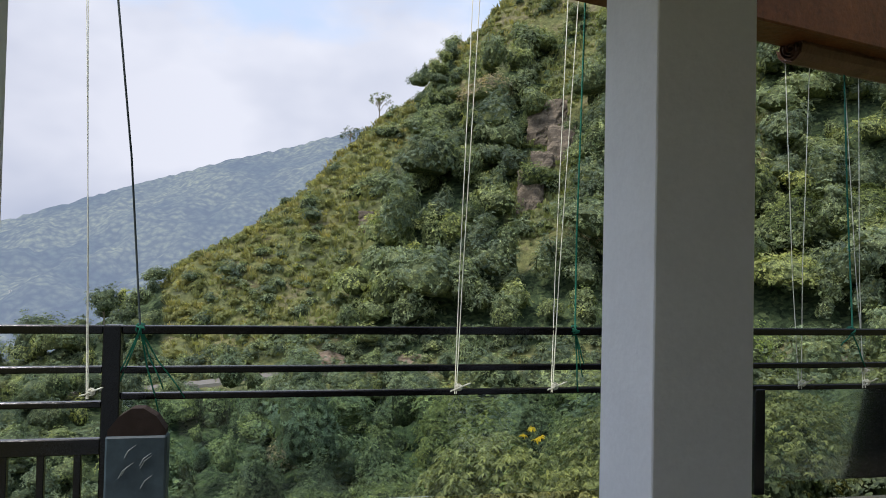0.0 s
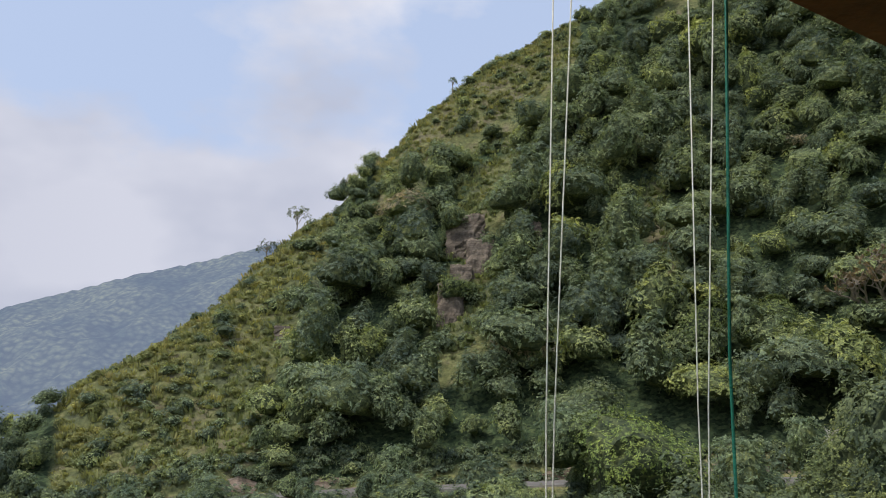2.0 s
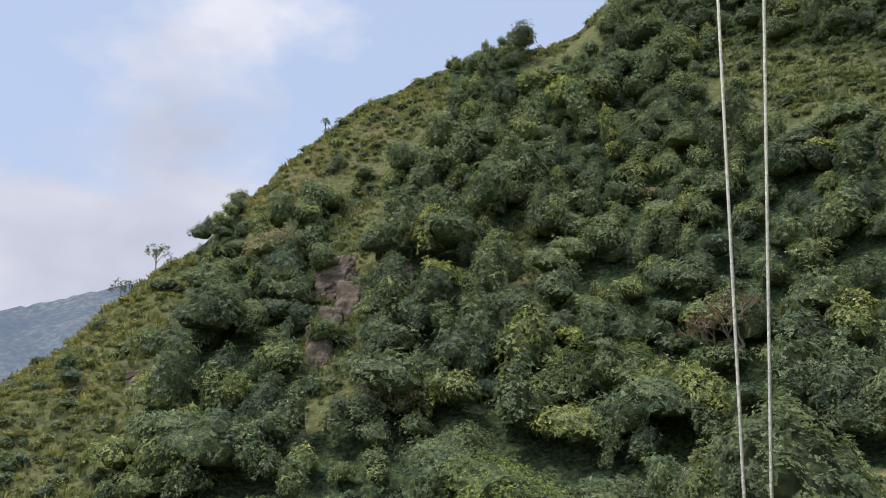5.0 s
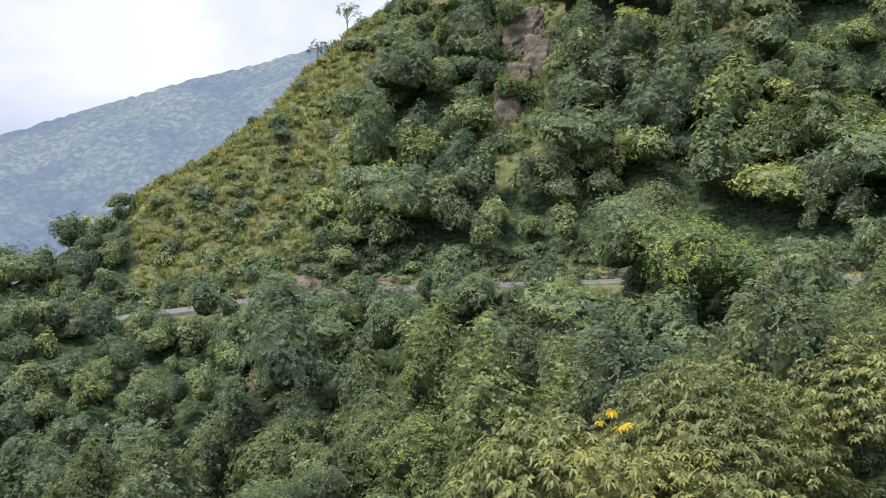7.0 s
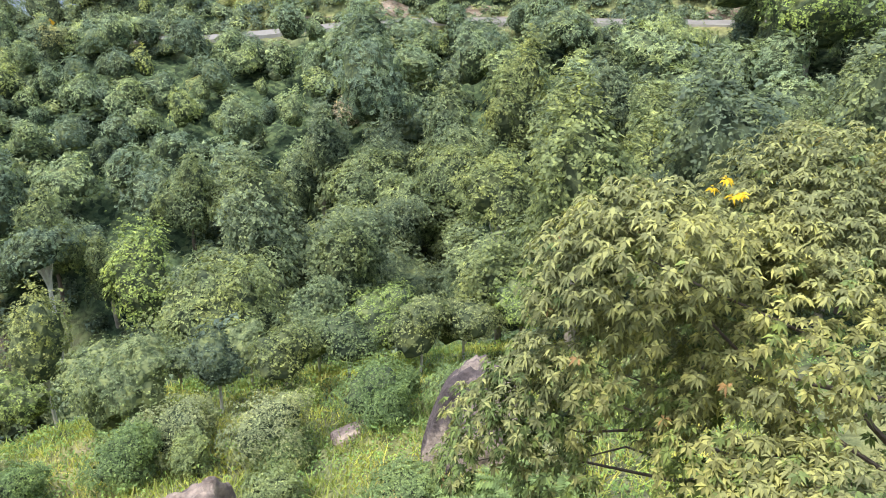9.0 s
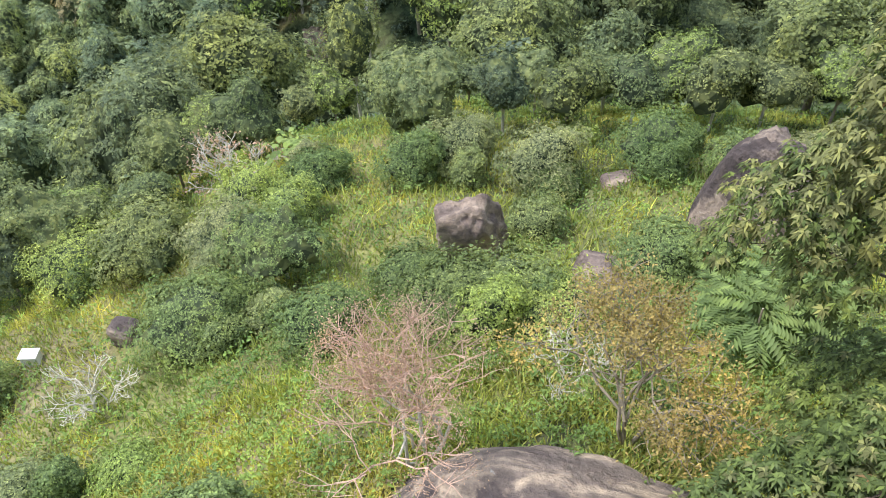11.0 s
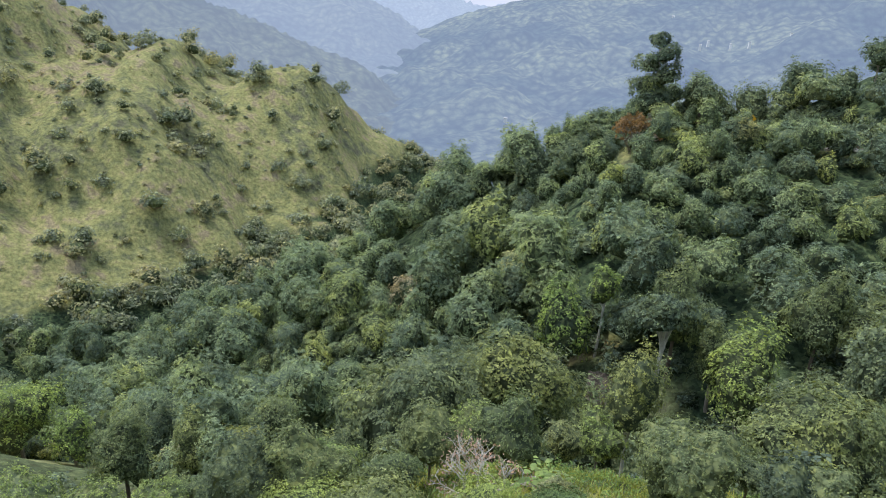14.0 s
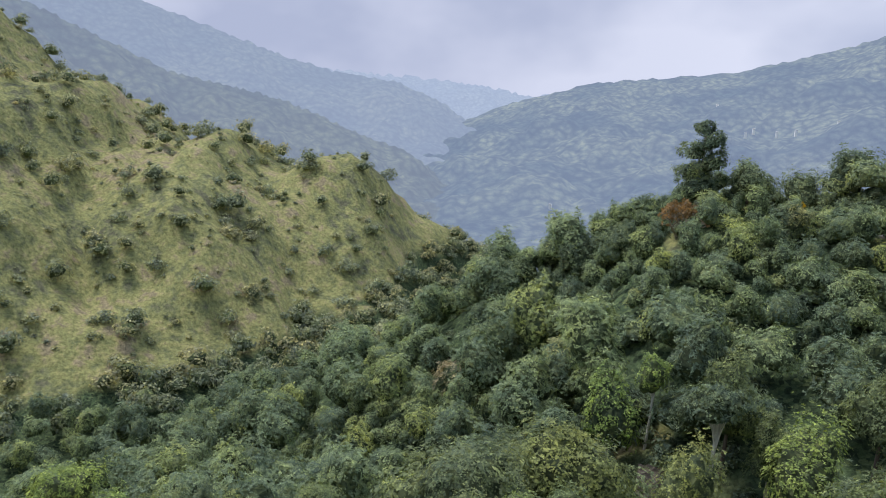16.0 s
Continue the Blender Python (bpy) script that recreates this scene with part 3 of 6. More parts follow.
ROAD_LINE = [(-75, 128, -6), (-60, 121, -8), (-45, 118, -10), (-33, 120, -12), (-20, 122, -13.5), (-8, 124, -15.3), (2, 126, -16.3), (11, 129, -17.4), (15, 130.5, -19.0), (20, 133, -20.4), (26, 138, -21.8), (31, 152, -21.5), (33, 168, -23.6)]
HILL_FOOT = [(-45, 138, -2), (-33, 138, -4), (-20, 138, -5), (-8, 139, -6), (2, 141, -7.5), (11, 146, -9), (19, 154, -11)]
HILL_FACE = [(-58, 170, 50), (-58, 250, 120), (-45, 200, 72), (-45, 300, 190), (-33, 175, 36), (-33, 232, 97), (-20, 180, 38), (-20, 240, 102), (-8, 180, 30), (-8, 222, 68), (2, 177, 17)]
HILL_CREST = [(-55, 380, 232), (-38, 350, 219), (-31, 340, 201), (-27, 325, 170), (-24, 315, 163), (-20, 303, 157), (-17, 292, 146.5), (-13.5, 280, 135), (-10, 268, 121), (-7, 258, 103), (-4, 248, 88), (-2, 241, 78.5), (-0.4, 236, 70), (2, 226, 55.5), (5, 213, 43), (8, 204, 32), (12, 188, 17), (18, 172, 3), (24, 163, -11), (28, 158, -19)]
HILL_BACK = [(5, 300, -10), (-8, 350, 50), (-20, 420, 110), (18, 235, -45), (30, 215, -45), (-33, 470, 190), (-55, 520, 220), (15, 420, -70), (-10, 560, -20)]
RAVINE = [(48, 140, -52), (51.5, 124, -64), (54, 108, -69), (44.5, 128, -37), (47, 112, -44), (49.5, 98, -50)]
SPUR = [(38, 153, -21), (46, 158, -36), (53, 170, -49), (58, 190, -68), (63, 215, -90), (46, 260, -85), (38, 260, -76)]
VALLEY = [(92, 205, -109), (79, 228, -112), (69, 250, -111), (61, 320, -112), (56, 400, -118), (51, 450, -130), (51, 650, -145)]
GRASS_HILL = [(63.7, 410, -54), (61, 420, -71), (58.3, 432, -85), (55.3, 445, -102), (67, 390, -57), (70, 385, -54), (76.5, 440, -42), (81, 460, -27), (84.5, 475, -6), (88, 490, 18), (73, 310, -82), (82, 270, -92), (92, 250, -98), (88, 340, -48), (98, 360, -20), (66, 330, -88),
              (52, 520, -140), (57, 540, -140), (63, 540, -120), (70, 560, -100), (80, 640, -60), (95, 560, 30)]


def spot(az, d, z=0.0):
    a = radians(az)
    return EYE[0] - d * math.sin(a), EYE[1] + d * math.cos(a), z


CONTROL = np.array([spot(*p) for line in (HOUSE_SLOPE, TERRACE, GULLY, LOWER_SIDE, ROAD_LINE, HILL_FOOT, HILL_FACE, HILL_CREST, HILL_BACK, RAVINE, SPUR, VALLEY, GRASS_HILL) for p in line])


def kernel(x, y):
    r2 = (x[:, None] - CONTROL[None, :, 0]) ** 2 + (y[:, None] - CONTROL[None, :, 1]) ** 2
    return np.sqrt(r2 + 9.0)


system = kernel(CONTROL[:, 0], CONTROL[:, 1])
system = np.block([[system + np.eye(len(CONTROL)) * -0.2, np.ones((len(CONTROL), 1))], [np.ones((1, len(CONTROL))), np.zeros((1, 1))]])
WEIGHT = np.linalg.solve(system, np.append(CONTROL[:, 2], 0.0))


def ease(a, b, x):
    t = np.clip((x - a) / (b - a), 0, 1)
    return t * t * (3 - 2 * t)


def line_points(line, step=3.0):
    P = np.array([spot(*p) for p in line])
    d = np.append(0, np.cumsum(np.linalg.norm(np.diff(P[:, :2], axis=0), axis=1)))
    s = np.arange(0, d[-1], step)
    Q = np.stack([np.interp(s, d, P[:, k]) for k in range(3)], 1)
    for _ in range(12):
        Q[1:-1] = (Q[:-2] + 2 * Q[1:-1] + Q[2:]) / 4
    return Q


ROAD = line_points(ROAD_LINE)
CREST = line_points(HILL_CREST, 4.0)


def near_line(x, y, Q):
    best, z = np.full(len(x), 1e9), np.zeros(len(x))
    for k in range(0, len(x), 20000):
        d = (x[k:k + 20000, None] - Q[None, :, 0]) ** 2 + (y[k:k + 20000, None] - Q[None, :, 1]) ** 2
        i = d.argmin(1)
        best[k:k + 20000], z[k:k + 20000] = np.sqrt(d[np.arange(len(i)), i]), Q[i, 2]
    return best, z


def waves(x, y, size, seed):
    """Soft rolling unevenness from a few crossed waves."""
    rng = np.random.default_rng(seed)
    out = np.zeros(len(x))
    for k in range(7):
        a, f, p = rng.uniform(0, math.pi), rng.uniform(0.6, 2.2) / size, rng.uniform(0, 6)
        out += np.sin((x * math.cos(a) + y * math.sin(a)) * f * 6.28 + p + 1.3 * np.sin((x * math.sin(a) - y * math.cos(a)) * f * 4 + p))
    return out / 7


def height(x, y):
    x, y = np.asarray(x, float).ravel(), np.asarray(y, float).ravel()
    z = np.empty(len(x))
    for k in range(0, len(x), 20000):
        z[k:k + 20000] = kernel(x[k:k + 20000], y[k:k + 20000]) @ WEIGHT[:-1] + WEIGHT[-1]
    d = np.hypot(x - EYE[0], y - EYE[1])
    far = ease(600, 1000, d)
    z = z * (1 - far) - 140 * far
    z += waves(x, y, 24, 5) * 1.6 * ease(20, 60, d) + waves(x, y, 70, 6) * 5.0 * ease(150, 260, d) * (1 - far) + waves(x * 0.35 + y * 0.9, x * 0.25 - y * 0.1, 30, 8) * 5.0 * ease(250, 330, d) * (1 - far)
    z += waves(x, y, 6, 7) * 0.35
    # ribs that run down the grassy hill
    az, _ = az_d(x, y)
    across = x * 0.46 + y * 0.89
    rib = np.abs(((across + 14 * np.sin(x * 0.03) + 300) / 38) % 2 - 1) ** 0.8 - 0.5
    z += rib * 17.0 * ease(255, 300, d) * (1 - ease(520, 600, d)) * ease(56, 64, az) * (1 - ease(100, 115, az))
    r, rz = near_line(x, y, ROAD)
    bench = 1 - ease(3.6, 6.5, r)
    return z * (1 - bench) + rz * bench


def az_d(x, y):
    return np.degrees(np.arctan2(-(x - EYE[0]), y - EYE[1])), np.hypot(x - EYE[0], y - EYE[1])


# trees that stand clear of the wood: bearing, then distance, clear width and how far in front
STANDOUT = ((86.3, (112, 8, 60)), (82.8, (104, 5, 50)), (35.4, (80, 4.4, 44)), (28.4, (76, 3.6, 30)), (43.0, (88, 3.6, 30)), (40.2, (90, 3.0, 26)), (39.6, (141, 1.5, 8)))


# Land cover of the hill as it is seen from the terrace: bearing, and height over the horizon in degrees.
GRASS_EDGE = [(-60, 60), (-18.2, 60), (-17.4, 23.5), (-14.2, 21.4), (-11.3, 19.6), (-6.8, 17.6), (-2.4, 14.4), (-1.0, 13.6), (-0.8, 60), (2.0, 60), (2.3, 10.6), (4, 7.2), (6, 1.0), (8, -6), (9, -12), (20.5, -12), (21.5, 60), (40, 60)]
GRASS_SPOTS = [[(-23.5, 26.6), (-24, 36), (-32, 36), (-30.5, 29.5), (-27, 27)], [(-7.0, 13.5), (-9, 17.6), (-14.3, 19.6), (-14, 16.2), (-11.2, 12.4), (-8.3, 11)], [(-38.8, 27.5), (-52, 25), (-50, 19), (-41.9, 21), (-37.6, 24.6)], [(-21.8, 16), (-23.2, 16), (-24.6, 8), (-22.8, 7)], [(-11.8, 6.5), (-9.4, 10.5), (-6.2, 10.8), (-5.2, 4), (-6.0, 0.5), (-8.4, 1.5)]]


def within(a, e, corners):
    """Which of the places lie inside a many-cornered patch."""
    hit = np.zeros(len(a), bool)
    for (a0, e0), (a1, e1) in zip(corners, corners[1:] + corners[:1]):
        hit ^= ((e0 > e) != (e1 > e)) & (a < (a1 - a0) * (e - e0) / (e1 - e0 + 1e-9) + a0)
    return hit


def hill_grass(x, y, z, raised=0.0):
    """Where the hill is bare of trees; raised by the height of the trees that stand in front."""
    az, d = az_d(x, y)
    el = np.degrees(np.arctan2(z - 1.5, d)) + raised + 0.8 * waves(x, y, 26, 28)
    bare = el > np.interp(az, [p[0] for p in GRASS_EDGE], [p[1] for p in GRASS_EDGE])
    for corners in GRASS_SPOTS:
        bare |= within(az, el, corners)
    return bare


def zones(x, y):
    """Where the woods stand: on the hill, below the road, in the valley."""
    az, d = az_d(x, y)
    z = height(x, y)
    rc, _ = near_line(x, y, CREST)
    rr, _ = near_line(x, y, ROAD)
    behind = np.interp(az, [p[0] for p in HILL_CREST], [p[1] for p in HILL_CREST])
    hill = (az > -56) & (az < 30) & (d > 130) & (d < behind + 8) & (rr > 5.2) & ~hill_grass(x, y, z, 1.3)
    rim = np.interp(az, [-60, -20, 0, 12, 25, 45, 60, 75, 90], [36, 33, 33, 36, 38, 39, 41, 46, 54])
    edge = np.interp(az, [p[0] for p in ROAD_LINE], [p[1] for p in ROAD_LINE])
    spurback = np.interp(az, [20, 31, 38, 46, 53, 58, 63, 92], [140, 160, 165, 180, 200, 225, 238, 225])
    lower = (az > -44) & (az < 94) & (d > rim) & (rr > 5.0) & (d < np.where(az < 30, edge, spurback))
    for a, r in STANDOUT:
        lower &= ~((np.abs(np.radians(az - a)) * d < r[1]) & (d > r[0] - r[2]) & (d < r[0] + 4))
    valley = (az > 50) & (az < 98) & (d > 205) & (d < 640) & ~lower & (z < np.interp(az, [50, 60, 66, 72], [-95, -98, -102, -103.5]) + 2.5 * waves(x, y, 50, 17))
    return az, d, rc, rr, behind, hill, lower, valley


# one sheet from under the house to the horizon, finer where it is seen
rings = np.concatenate([np.geomspace(0.05, 18, 50)[:-1], np.geomspace(18, 620, 215)[:-1], np.geomspace(620, 4700, 30)])
turns = np.radians(np.concatenate([np.arange(-64, 102, 0.68), np.arange(102, 296, 3.0)]))
NR, NT = len(rings), len(turns)
rg, tg = np.meshgrid(rings, turns, indexing="ij")
gx, gy = EYE[0] - rg * np.sin(tg), EYE[1] + rg * np.cos(tg)
gz = height(gx, gy)
ids = np.arange(NR * NT).reshape(NR, NT)
nxt = np.roll(ids, -1, axis=1)
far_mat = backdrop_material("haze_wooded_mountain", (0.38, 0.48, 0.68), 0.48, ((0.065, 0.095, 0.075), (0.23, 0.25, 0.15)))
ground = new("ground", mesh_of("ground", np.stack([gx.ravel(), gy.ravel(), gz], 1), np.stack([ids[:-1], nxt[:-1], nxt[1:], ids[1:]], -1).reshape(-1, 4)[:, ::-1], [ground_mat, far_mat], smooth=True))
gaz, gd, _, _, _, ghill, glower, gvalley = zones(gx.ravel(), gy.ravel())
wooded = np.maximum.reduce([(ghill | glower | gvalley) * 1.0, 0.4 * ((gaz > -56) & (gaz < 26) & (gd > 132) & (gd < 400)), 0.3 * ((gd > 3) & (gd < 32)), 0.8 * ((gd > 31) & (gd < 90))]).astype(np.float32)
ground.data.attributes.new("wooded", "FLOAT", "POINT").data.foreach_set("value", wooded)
# ground past 560 m takes the mountain's material with its painted haze
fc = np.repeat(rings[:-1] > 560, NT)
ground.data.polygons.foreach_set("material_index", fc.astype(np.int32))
tagged(ground, "steep valley slopes of dry yellow-green grass and soil", "ground", kind="structure")


def ribbon(Q, offs, lift):
    """A band along a line, with these offsets to its side and heights."""
    t = np.gradient(Q[:, :2], axis=0)
    t /= np.linalg.norm(t, axis=1)[:, None]
    s = np.stack([-t[:, 1], t[:, 0]], 1)
    v = np.concatenate([np.column_stack([Q[:, :2] + s * o, Q[:, 2] + h]) for o, h in zip(offs, lift)])
    n, f = len(Q), []
    for k in range(len(offs) - 1):
        i = np.arange(n - 1)
        f.append(np.stack([k * n + i, k * n + i + 1, (k + 1) * n + i + 1, (k + 1) * n + i], 1))
    return v, np.concatenate(f)


road = new("road", mesh_of("road", *ribbon(ROAD, (-3.4, -3.0, 3.0, 3.4), (-0.5, 0.28, 0.28, -0.5)), [asphalt], smooth=False))
tagged(road, "narrow grey asphalt road cut into the hillside", "road", kind="structure")
def earth_bank(a0, a1, tall, seed, name):
    az, _ = az_d(ROAD[:, 0], ROAD[:, 1])
    Q = ROAD[(az > a0) & (az < a1)]
    rng = np.random.default_rng(seed)
    s = np.arange(len(Q))
    k = np.sin(np.pi * (s + 0.5) / len(s)) ** 0.35 * tall * (0.8 + 0.25 * np.sin(s * 0.9 + seed) + rng.uniform(-0.15, 0.15, len(s)))
    v, f = ribbon(Q, (-3.4, -3.7, -4.3, -4.7, -5.6, -7.5), (0, 0, 0, 0, 0, 0))
    v = v.reshape(6, len(Q), 3)
    for i, h in enumerate((-0.4, 0.15, 0.5, 0.75, 1.0, 0.7)):
        v[i, :, 2] += h * k if h > 0 else h
        v[i, :, 0] += rng.uniform(-0.35, 0.35, len(Q)) * (0 < i)
        v[i, :, 1] += rng.uniform(-0.35, 0.35, len(Q)) * (0 < i)
    ob = new(name, mesh_of(name, v.reshape(-1, 3), f, [earth_mat]))
    return tagged(ob, "bare reddish earth bank cut above the road", "earth bank", kind="structure")


for a0, a1, tall, seed in ((6.5, 16.5, 3.2, 1), (-6, 5, 2.4, 2), (-37, -9, 2.4, 3), (22, 30, 2.0, 4)):
    earth_bank(a0, a1, tall, seed, "bank_of_earth")
kerb = new("kerb", mesh_of("kerb", *ribbon(ROAD, (3.15, 3.15, 3.4, 3.4), (-0.3, 0.36, 0.36, -0.3)), [kerb_mat]))
tagged(kerb, "low pale concrete kerb along the road", "kerb", kind="structure")


# ---- far ranges ----
def far_range(name, label, skyline, d0, d1, mat, seed, crest_wave):
    az = np.linspace(skyline[0][0], skyline[-1][0], 220)
    el = np.interp(az if skyline[0][0] < skyline[-1][0] else -az, [s[0] if skyline[0][0] < skyline[-1][0] else -s[0] for s in skyline], [s[1] for s in skyline])
    s = np.linspace(0, 1, 40)
    A, S = np.meshgrid(np.radians(az), s, indexing="ij")
    E = np.tan(np.radians(np.repeat(el[:, None], 40, 1)))
    D = d0 + (d1 - d0) * S
    x, y = EYE[0] - D * np.sin(A), EYE[1] + D * np.cos(A)
    top = 1.5 + E * d1
    z = -125 + (top + 125) * S ** 1.1
    z += (waves(x.ravel(), y.ravel(), d1 * 0.12, seed).reshape(z.shape) * d1 * 0.022 + waves(x.ravel(), y.ravel(), d1 * 0.03, seed + 1).reshape(z.shape) * d1 * 0.006) * np.sin(np.pi * S) ** 0.5
    rng = np.random.default_rng(seed)
    z[:, -1] += rng.uniform(0, crest_wave, len(az))
    x2, y2 = EYE[0] - (d1 * 1.15) * np.sin(A[:, :1]), EYE[1] + (d1 * 1.15) * np.cos(A[:, :1])
    x, y, z = np.hstack([x, x2]), np.hstack([y, y2]), np.hstack([z, np.full((len(az), 1), -140.0)])
    i = np.arange(x.size).reshape(x.shape)
    ob = new(name, mesh_of(name, np.stack([x.ravel(), y.ravel(), z.ravel()], 1), np.stack([i[:-1, :-1], i[1:, :-1], i[1:, 1:], i[:-1, 1:]], -1).reshape(-1, 4), [mat], smooth=True))
    return tagged(ob, label, "mountain", kind="structure")


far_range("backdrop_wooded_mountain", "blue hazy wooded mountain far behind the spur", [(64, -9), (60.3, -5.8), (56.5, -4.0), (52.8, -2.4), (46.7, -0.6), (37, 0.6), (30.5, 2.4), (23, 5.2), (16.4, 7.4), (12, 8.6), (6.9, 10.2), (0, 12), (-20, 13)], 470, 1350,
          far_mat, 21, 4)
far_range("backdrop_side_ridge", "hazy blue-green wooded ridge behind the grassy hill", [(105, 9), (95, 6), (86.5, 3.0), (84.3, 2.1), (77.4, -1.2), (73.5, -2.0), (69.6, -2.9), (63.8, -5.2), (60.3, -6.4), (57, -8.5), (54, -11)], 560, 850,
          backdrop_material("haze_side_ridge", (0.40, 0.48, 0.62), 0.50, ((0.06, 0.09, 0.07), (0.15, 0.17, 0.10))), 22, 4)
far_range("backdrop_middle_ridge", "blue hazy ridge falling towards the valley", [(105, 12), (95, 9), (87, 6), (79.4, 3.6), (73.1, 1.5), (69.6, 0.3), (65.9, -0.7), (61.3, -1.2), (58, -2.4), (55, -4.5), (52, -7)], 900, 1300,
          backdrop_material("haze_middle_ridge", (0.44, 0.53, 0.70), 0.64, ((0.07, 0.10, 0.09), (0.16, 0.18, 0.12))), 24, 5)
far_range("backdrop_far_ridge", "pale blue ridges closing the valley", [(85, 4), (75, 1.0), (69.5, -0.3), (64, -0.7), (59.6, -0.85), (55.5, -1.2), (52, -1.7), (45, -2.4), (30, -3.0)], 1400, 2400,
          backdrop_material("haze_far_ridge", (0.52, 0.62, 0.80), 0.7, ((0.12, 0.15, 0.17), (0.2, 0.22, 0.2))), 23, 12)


# ---- the veranda ----
HOUSE = Matrix.Rotation(radians(11.8), 4, "Z")


def house_thing(name, label, category, kind="", group=""):
    ob = new(name)
    ob.matrix_basis = HOUSE.copy()
    return tagged(ob, label, category, group, kind)


def structure(name, shape, mat, label, category):
    ob = new(name, mesh_of(name, shape[0], shape[1], [mat]))
    ob.matrix_basis = HOUSE.copy()
    return tagged(ob, label, category, kind="structure")


structure("floor", box(-1.95, 8, -4.5, 4.55, -0.38, -0.13, 0.02), floor_tile, "tiled veranda floor slab", "floor")
structure("wall_back", box(-1.95, 8, -4.7, -4.5, -0.38, 3.4), plaster_in, "cream plastered back wall of the veranda", "wall")
structure("wall_under_floor", box(-1.95, 8, 3.9, 4.1, -13.5, -0.38), plaster_in, "plastered supporting wall under the veranda", "wall")
structure("ceiling", box(-1.95, 8, -4.7, 3.55, 3.4, 3.5), wood_brown, "brown wooden veranda ceiling", "ceiling")
structure("column_white_near", box(1.444, 1.894, 2.762, 3.271, -0.13, 3.4, 0.006), column_white, "square white-painted veranda column", "column")
structure("column_white_west", box(-1.568, -1.118, 2.762, 3.271, -0.13, 3.4, 0.006), column_white, "square white-painted veranda column", "column")
beam = structure("beam_eaves", box(-3.7, 6.2, -0.35, 0.0, 3.1, 3.5, 0.012), wood_brown, "dark brown varnished wooden eaves beam", "beam")

beam.matrix_basis = HOUSE @ Matrix.Translation((2.0, 4.5, 0)) @ Matrix.Rotation(radians(15.2), 4, "Z")

# railing: each rail and post a part
RY = 4.674
railing = house_thing("railing", "black painted steel veranda railing with glass below", "railing")
for z0, z1 in ((0.972, 1.022), (0.742, 0.782), (0.59, 0.628)):
    part("rail", box(-0.93, 7.9, RY - 0.025, RY + 0.025, z0, z1, 0.006), rail_black, railing)
for z0, z1 in ((0.972, 1.022), (0.745, 0.785), (0.545, 0.582), (0.275, 0.37)):
    part("rail", box(-1.95, -1.03, RY - 0.025, RY + 0.025, z0, z1, 0.006), rail_black, railing)
for x in (-0.98, 7.9):
    part("post", box(x - 0.05, x + 0.05, RY - 0.04, RY + 0.04, -0.13, 1.024, 0.006), rail_black, railing)
part("post", box(3.2, 3.28, RY - 0.03, RY + 0.03, -0.13, 0.6, 0.006), rail_black, railing)
baluster = part("baluster", box(-0.02, 0.02, RY - 0.02, RY + 0.02, -0.13, 0.28, 0.004), rail_black, railing)
for k in range(4):
    b = baluster if k == 0 else new("baluster", baluster.data)
    b.parent = railing
    b.location = (-1.15 - 0.195 * k, 0, 0)
for x0, x1 in ((-0.92, 3.19), (3.29, 7.84)):
    pane = part("glass_pane", box(x0, x1, RY - 0.004, RY + 0.004, -0.05, 0.59), glass_mat, railing, "clear slightly reflecting glass pane")
    pane.visible_shadow = False

# cords and ropes: from the rails up to the eaves
def rope(name, label, points, thick, mat, sides=5):
    ob = new(name, mesh_of(name, *tube(points, [thick] * len(points), sides), [mat], smooth=True))
    ob.matrix_basis = HOUSE.copy()
    return tagged(ob, label, "rope", "ropes of the rolled blinds")


def knot_shape(x, y, z, size, seed, tails):
    rng = np.random.default_rng(seed)
    ps = []
    for k in range(5):
        a = np.linspace(0, 6.28, 9)
        w = rng.normal(size=3)
        w /= np.linalg.norm(w)
        q = Vector((0, 0, 1)).rotation_difference(Vector(w))
        ps.append(tube([Vector((x, y, z)) + (q @ Vector((math.cos(t), math.sin(t), 0.2 * math.sin(2 * t)))) * size for t in a], [size * 0.16] * 9, 5))
    for dx, dz in tails:
        ps.append(tube([Vector((x, y - 0.01, z)), Vector((x + dx * 0.4, y - 0.03, z + dz * 0.45)), Vector((x + dx * 0.8, y - 0.02, z + dz * 0.8)), Vector((x + dx, y - 0.03, z + dz))], [0.006, 0.005, 0.005, 0.004], 5))
    return joined(ps)


def blind_cord(x0, x1, y1, tie):
    z = 0.60 if tie else 1.0
    return [(x0, RY - 0.03, z), (x0 * 0.66 + x1 * 0.34, RY * 0.66 + y1 * 0.34, z + 0.8), (x1 + (x1 - x0) * 0.1, y1 + (y1 - RY) * 0.1, 3.25 if y1 < RY else 3.13)]


for x0, x1, y1 in ((1.063, 1.103, 4.543), (1.073, 1.116, 4.412), (1.708, 1.767, 4.629), (1.717, 1.784, 4.493),
                   (-1.11, -1.16, 4.60), (-1.10, -1.15, 4.52), (3.54, 3.62, 4.93), (3.56, 3.86, 4.98), (4.08, 4.24, 5.06), (4.06, 4.40, 5.10)):
    rope("blind_cord", "thin pale cord hanging taut from the eaves to the rail", blind_cord(x0, x1, y1, True), 0.003, cord_white)
rope("green_rope", "dark green nylon rope tied to the top rail", [(1.871, RY - 0.02, 1.0), (1.857, 4.62, 1.6), (1.82, 4.44, 3.25)], 0.0065, rope_green)
rope("dark_rope", "dark nylon rope tied to the top rail", [(-0.83, RY - 0.02, 1.0), (-0.9, 4.62, 2.0), (-1.01, 4.47, 3.25)], 0.0065, rope_dark)
rope("green_rope", "dark green nylon rope tied to the top rail", [(3.98, RY - 0.02, 1.0), (4.1, 4.86, 2.0), (4.22, 5.05, 3.13)], 0.0065, rope_green)
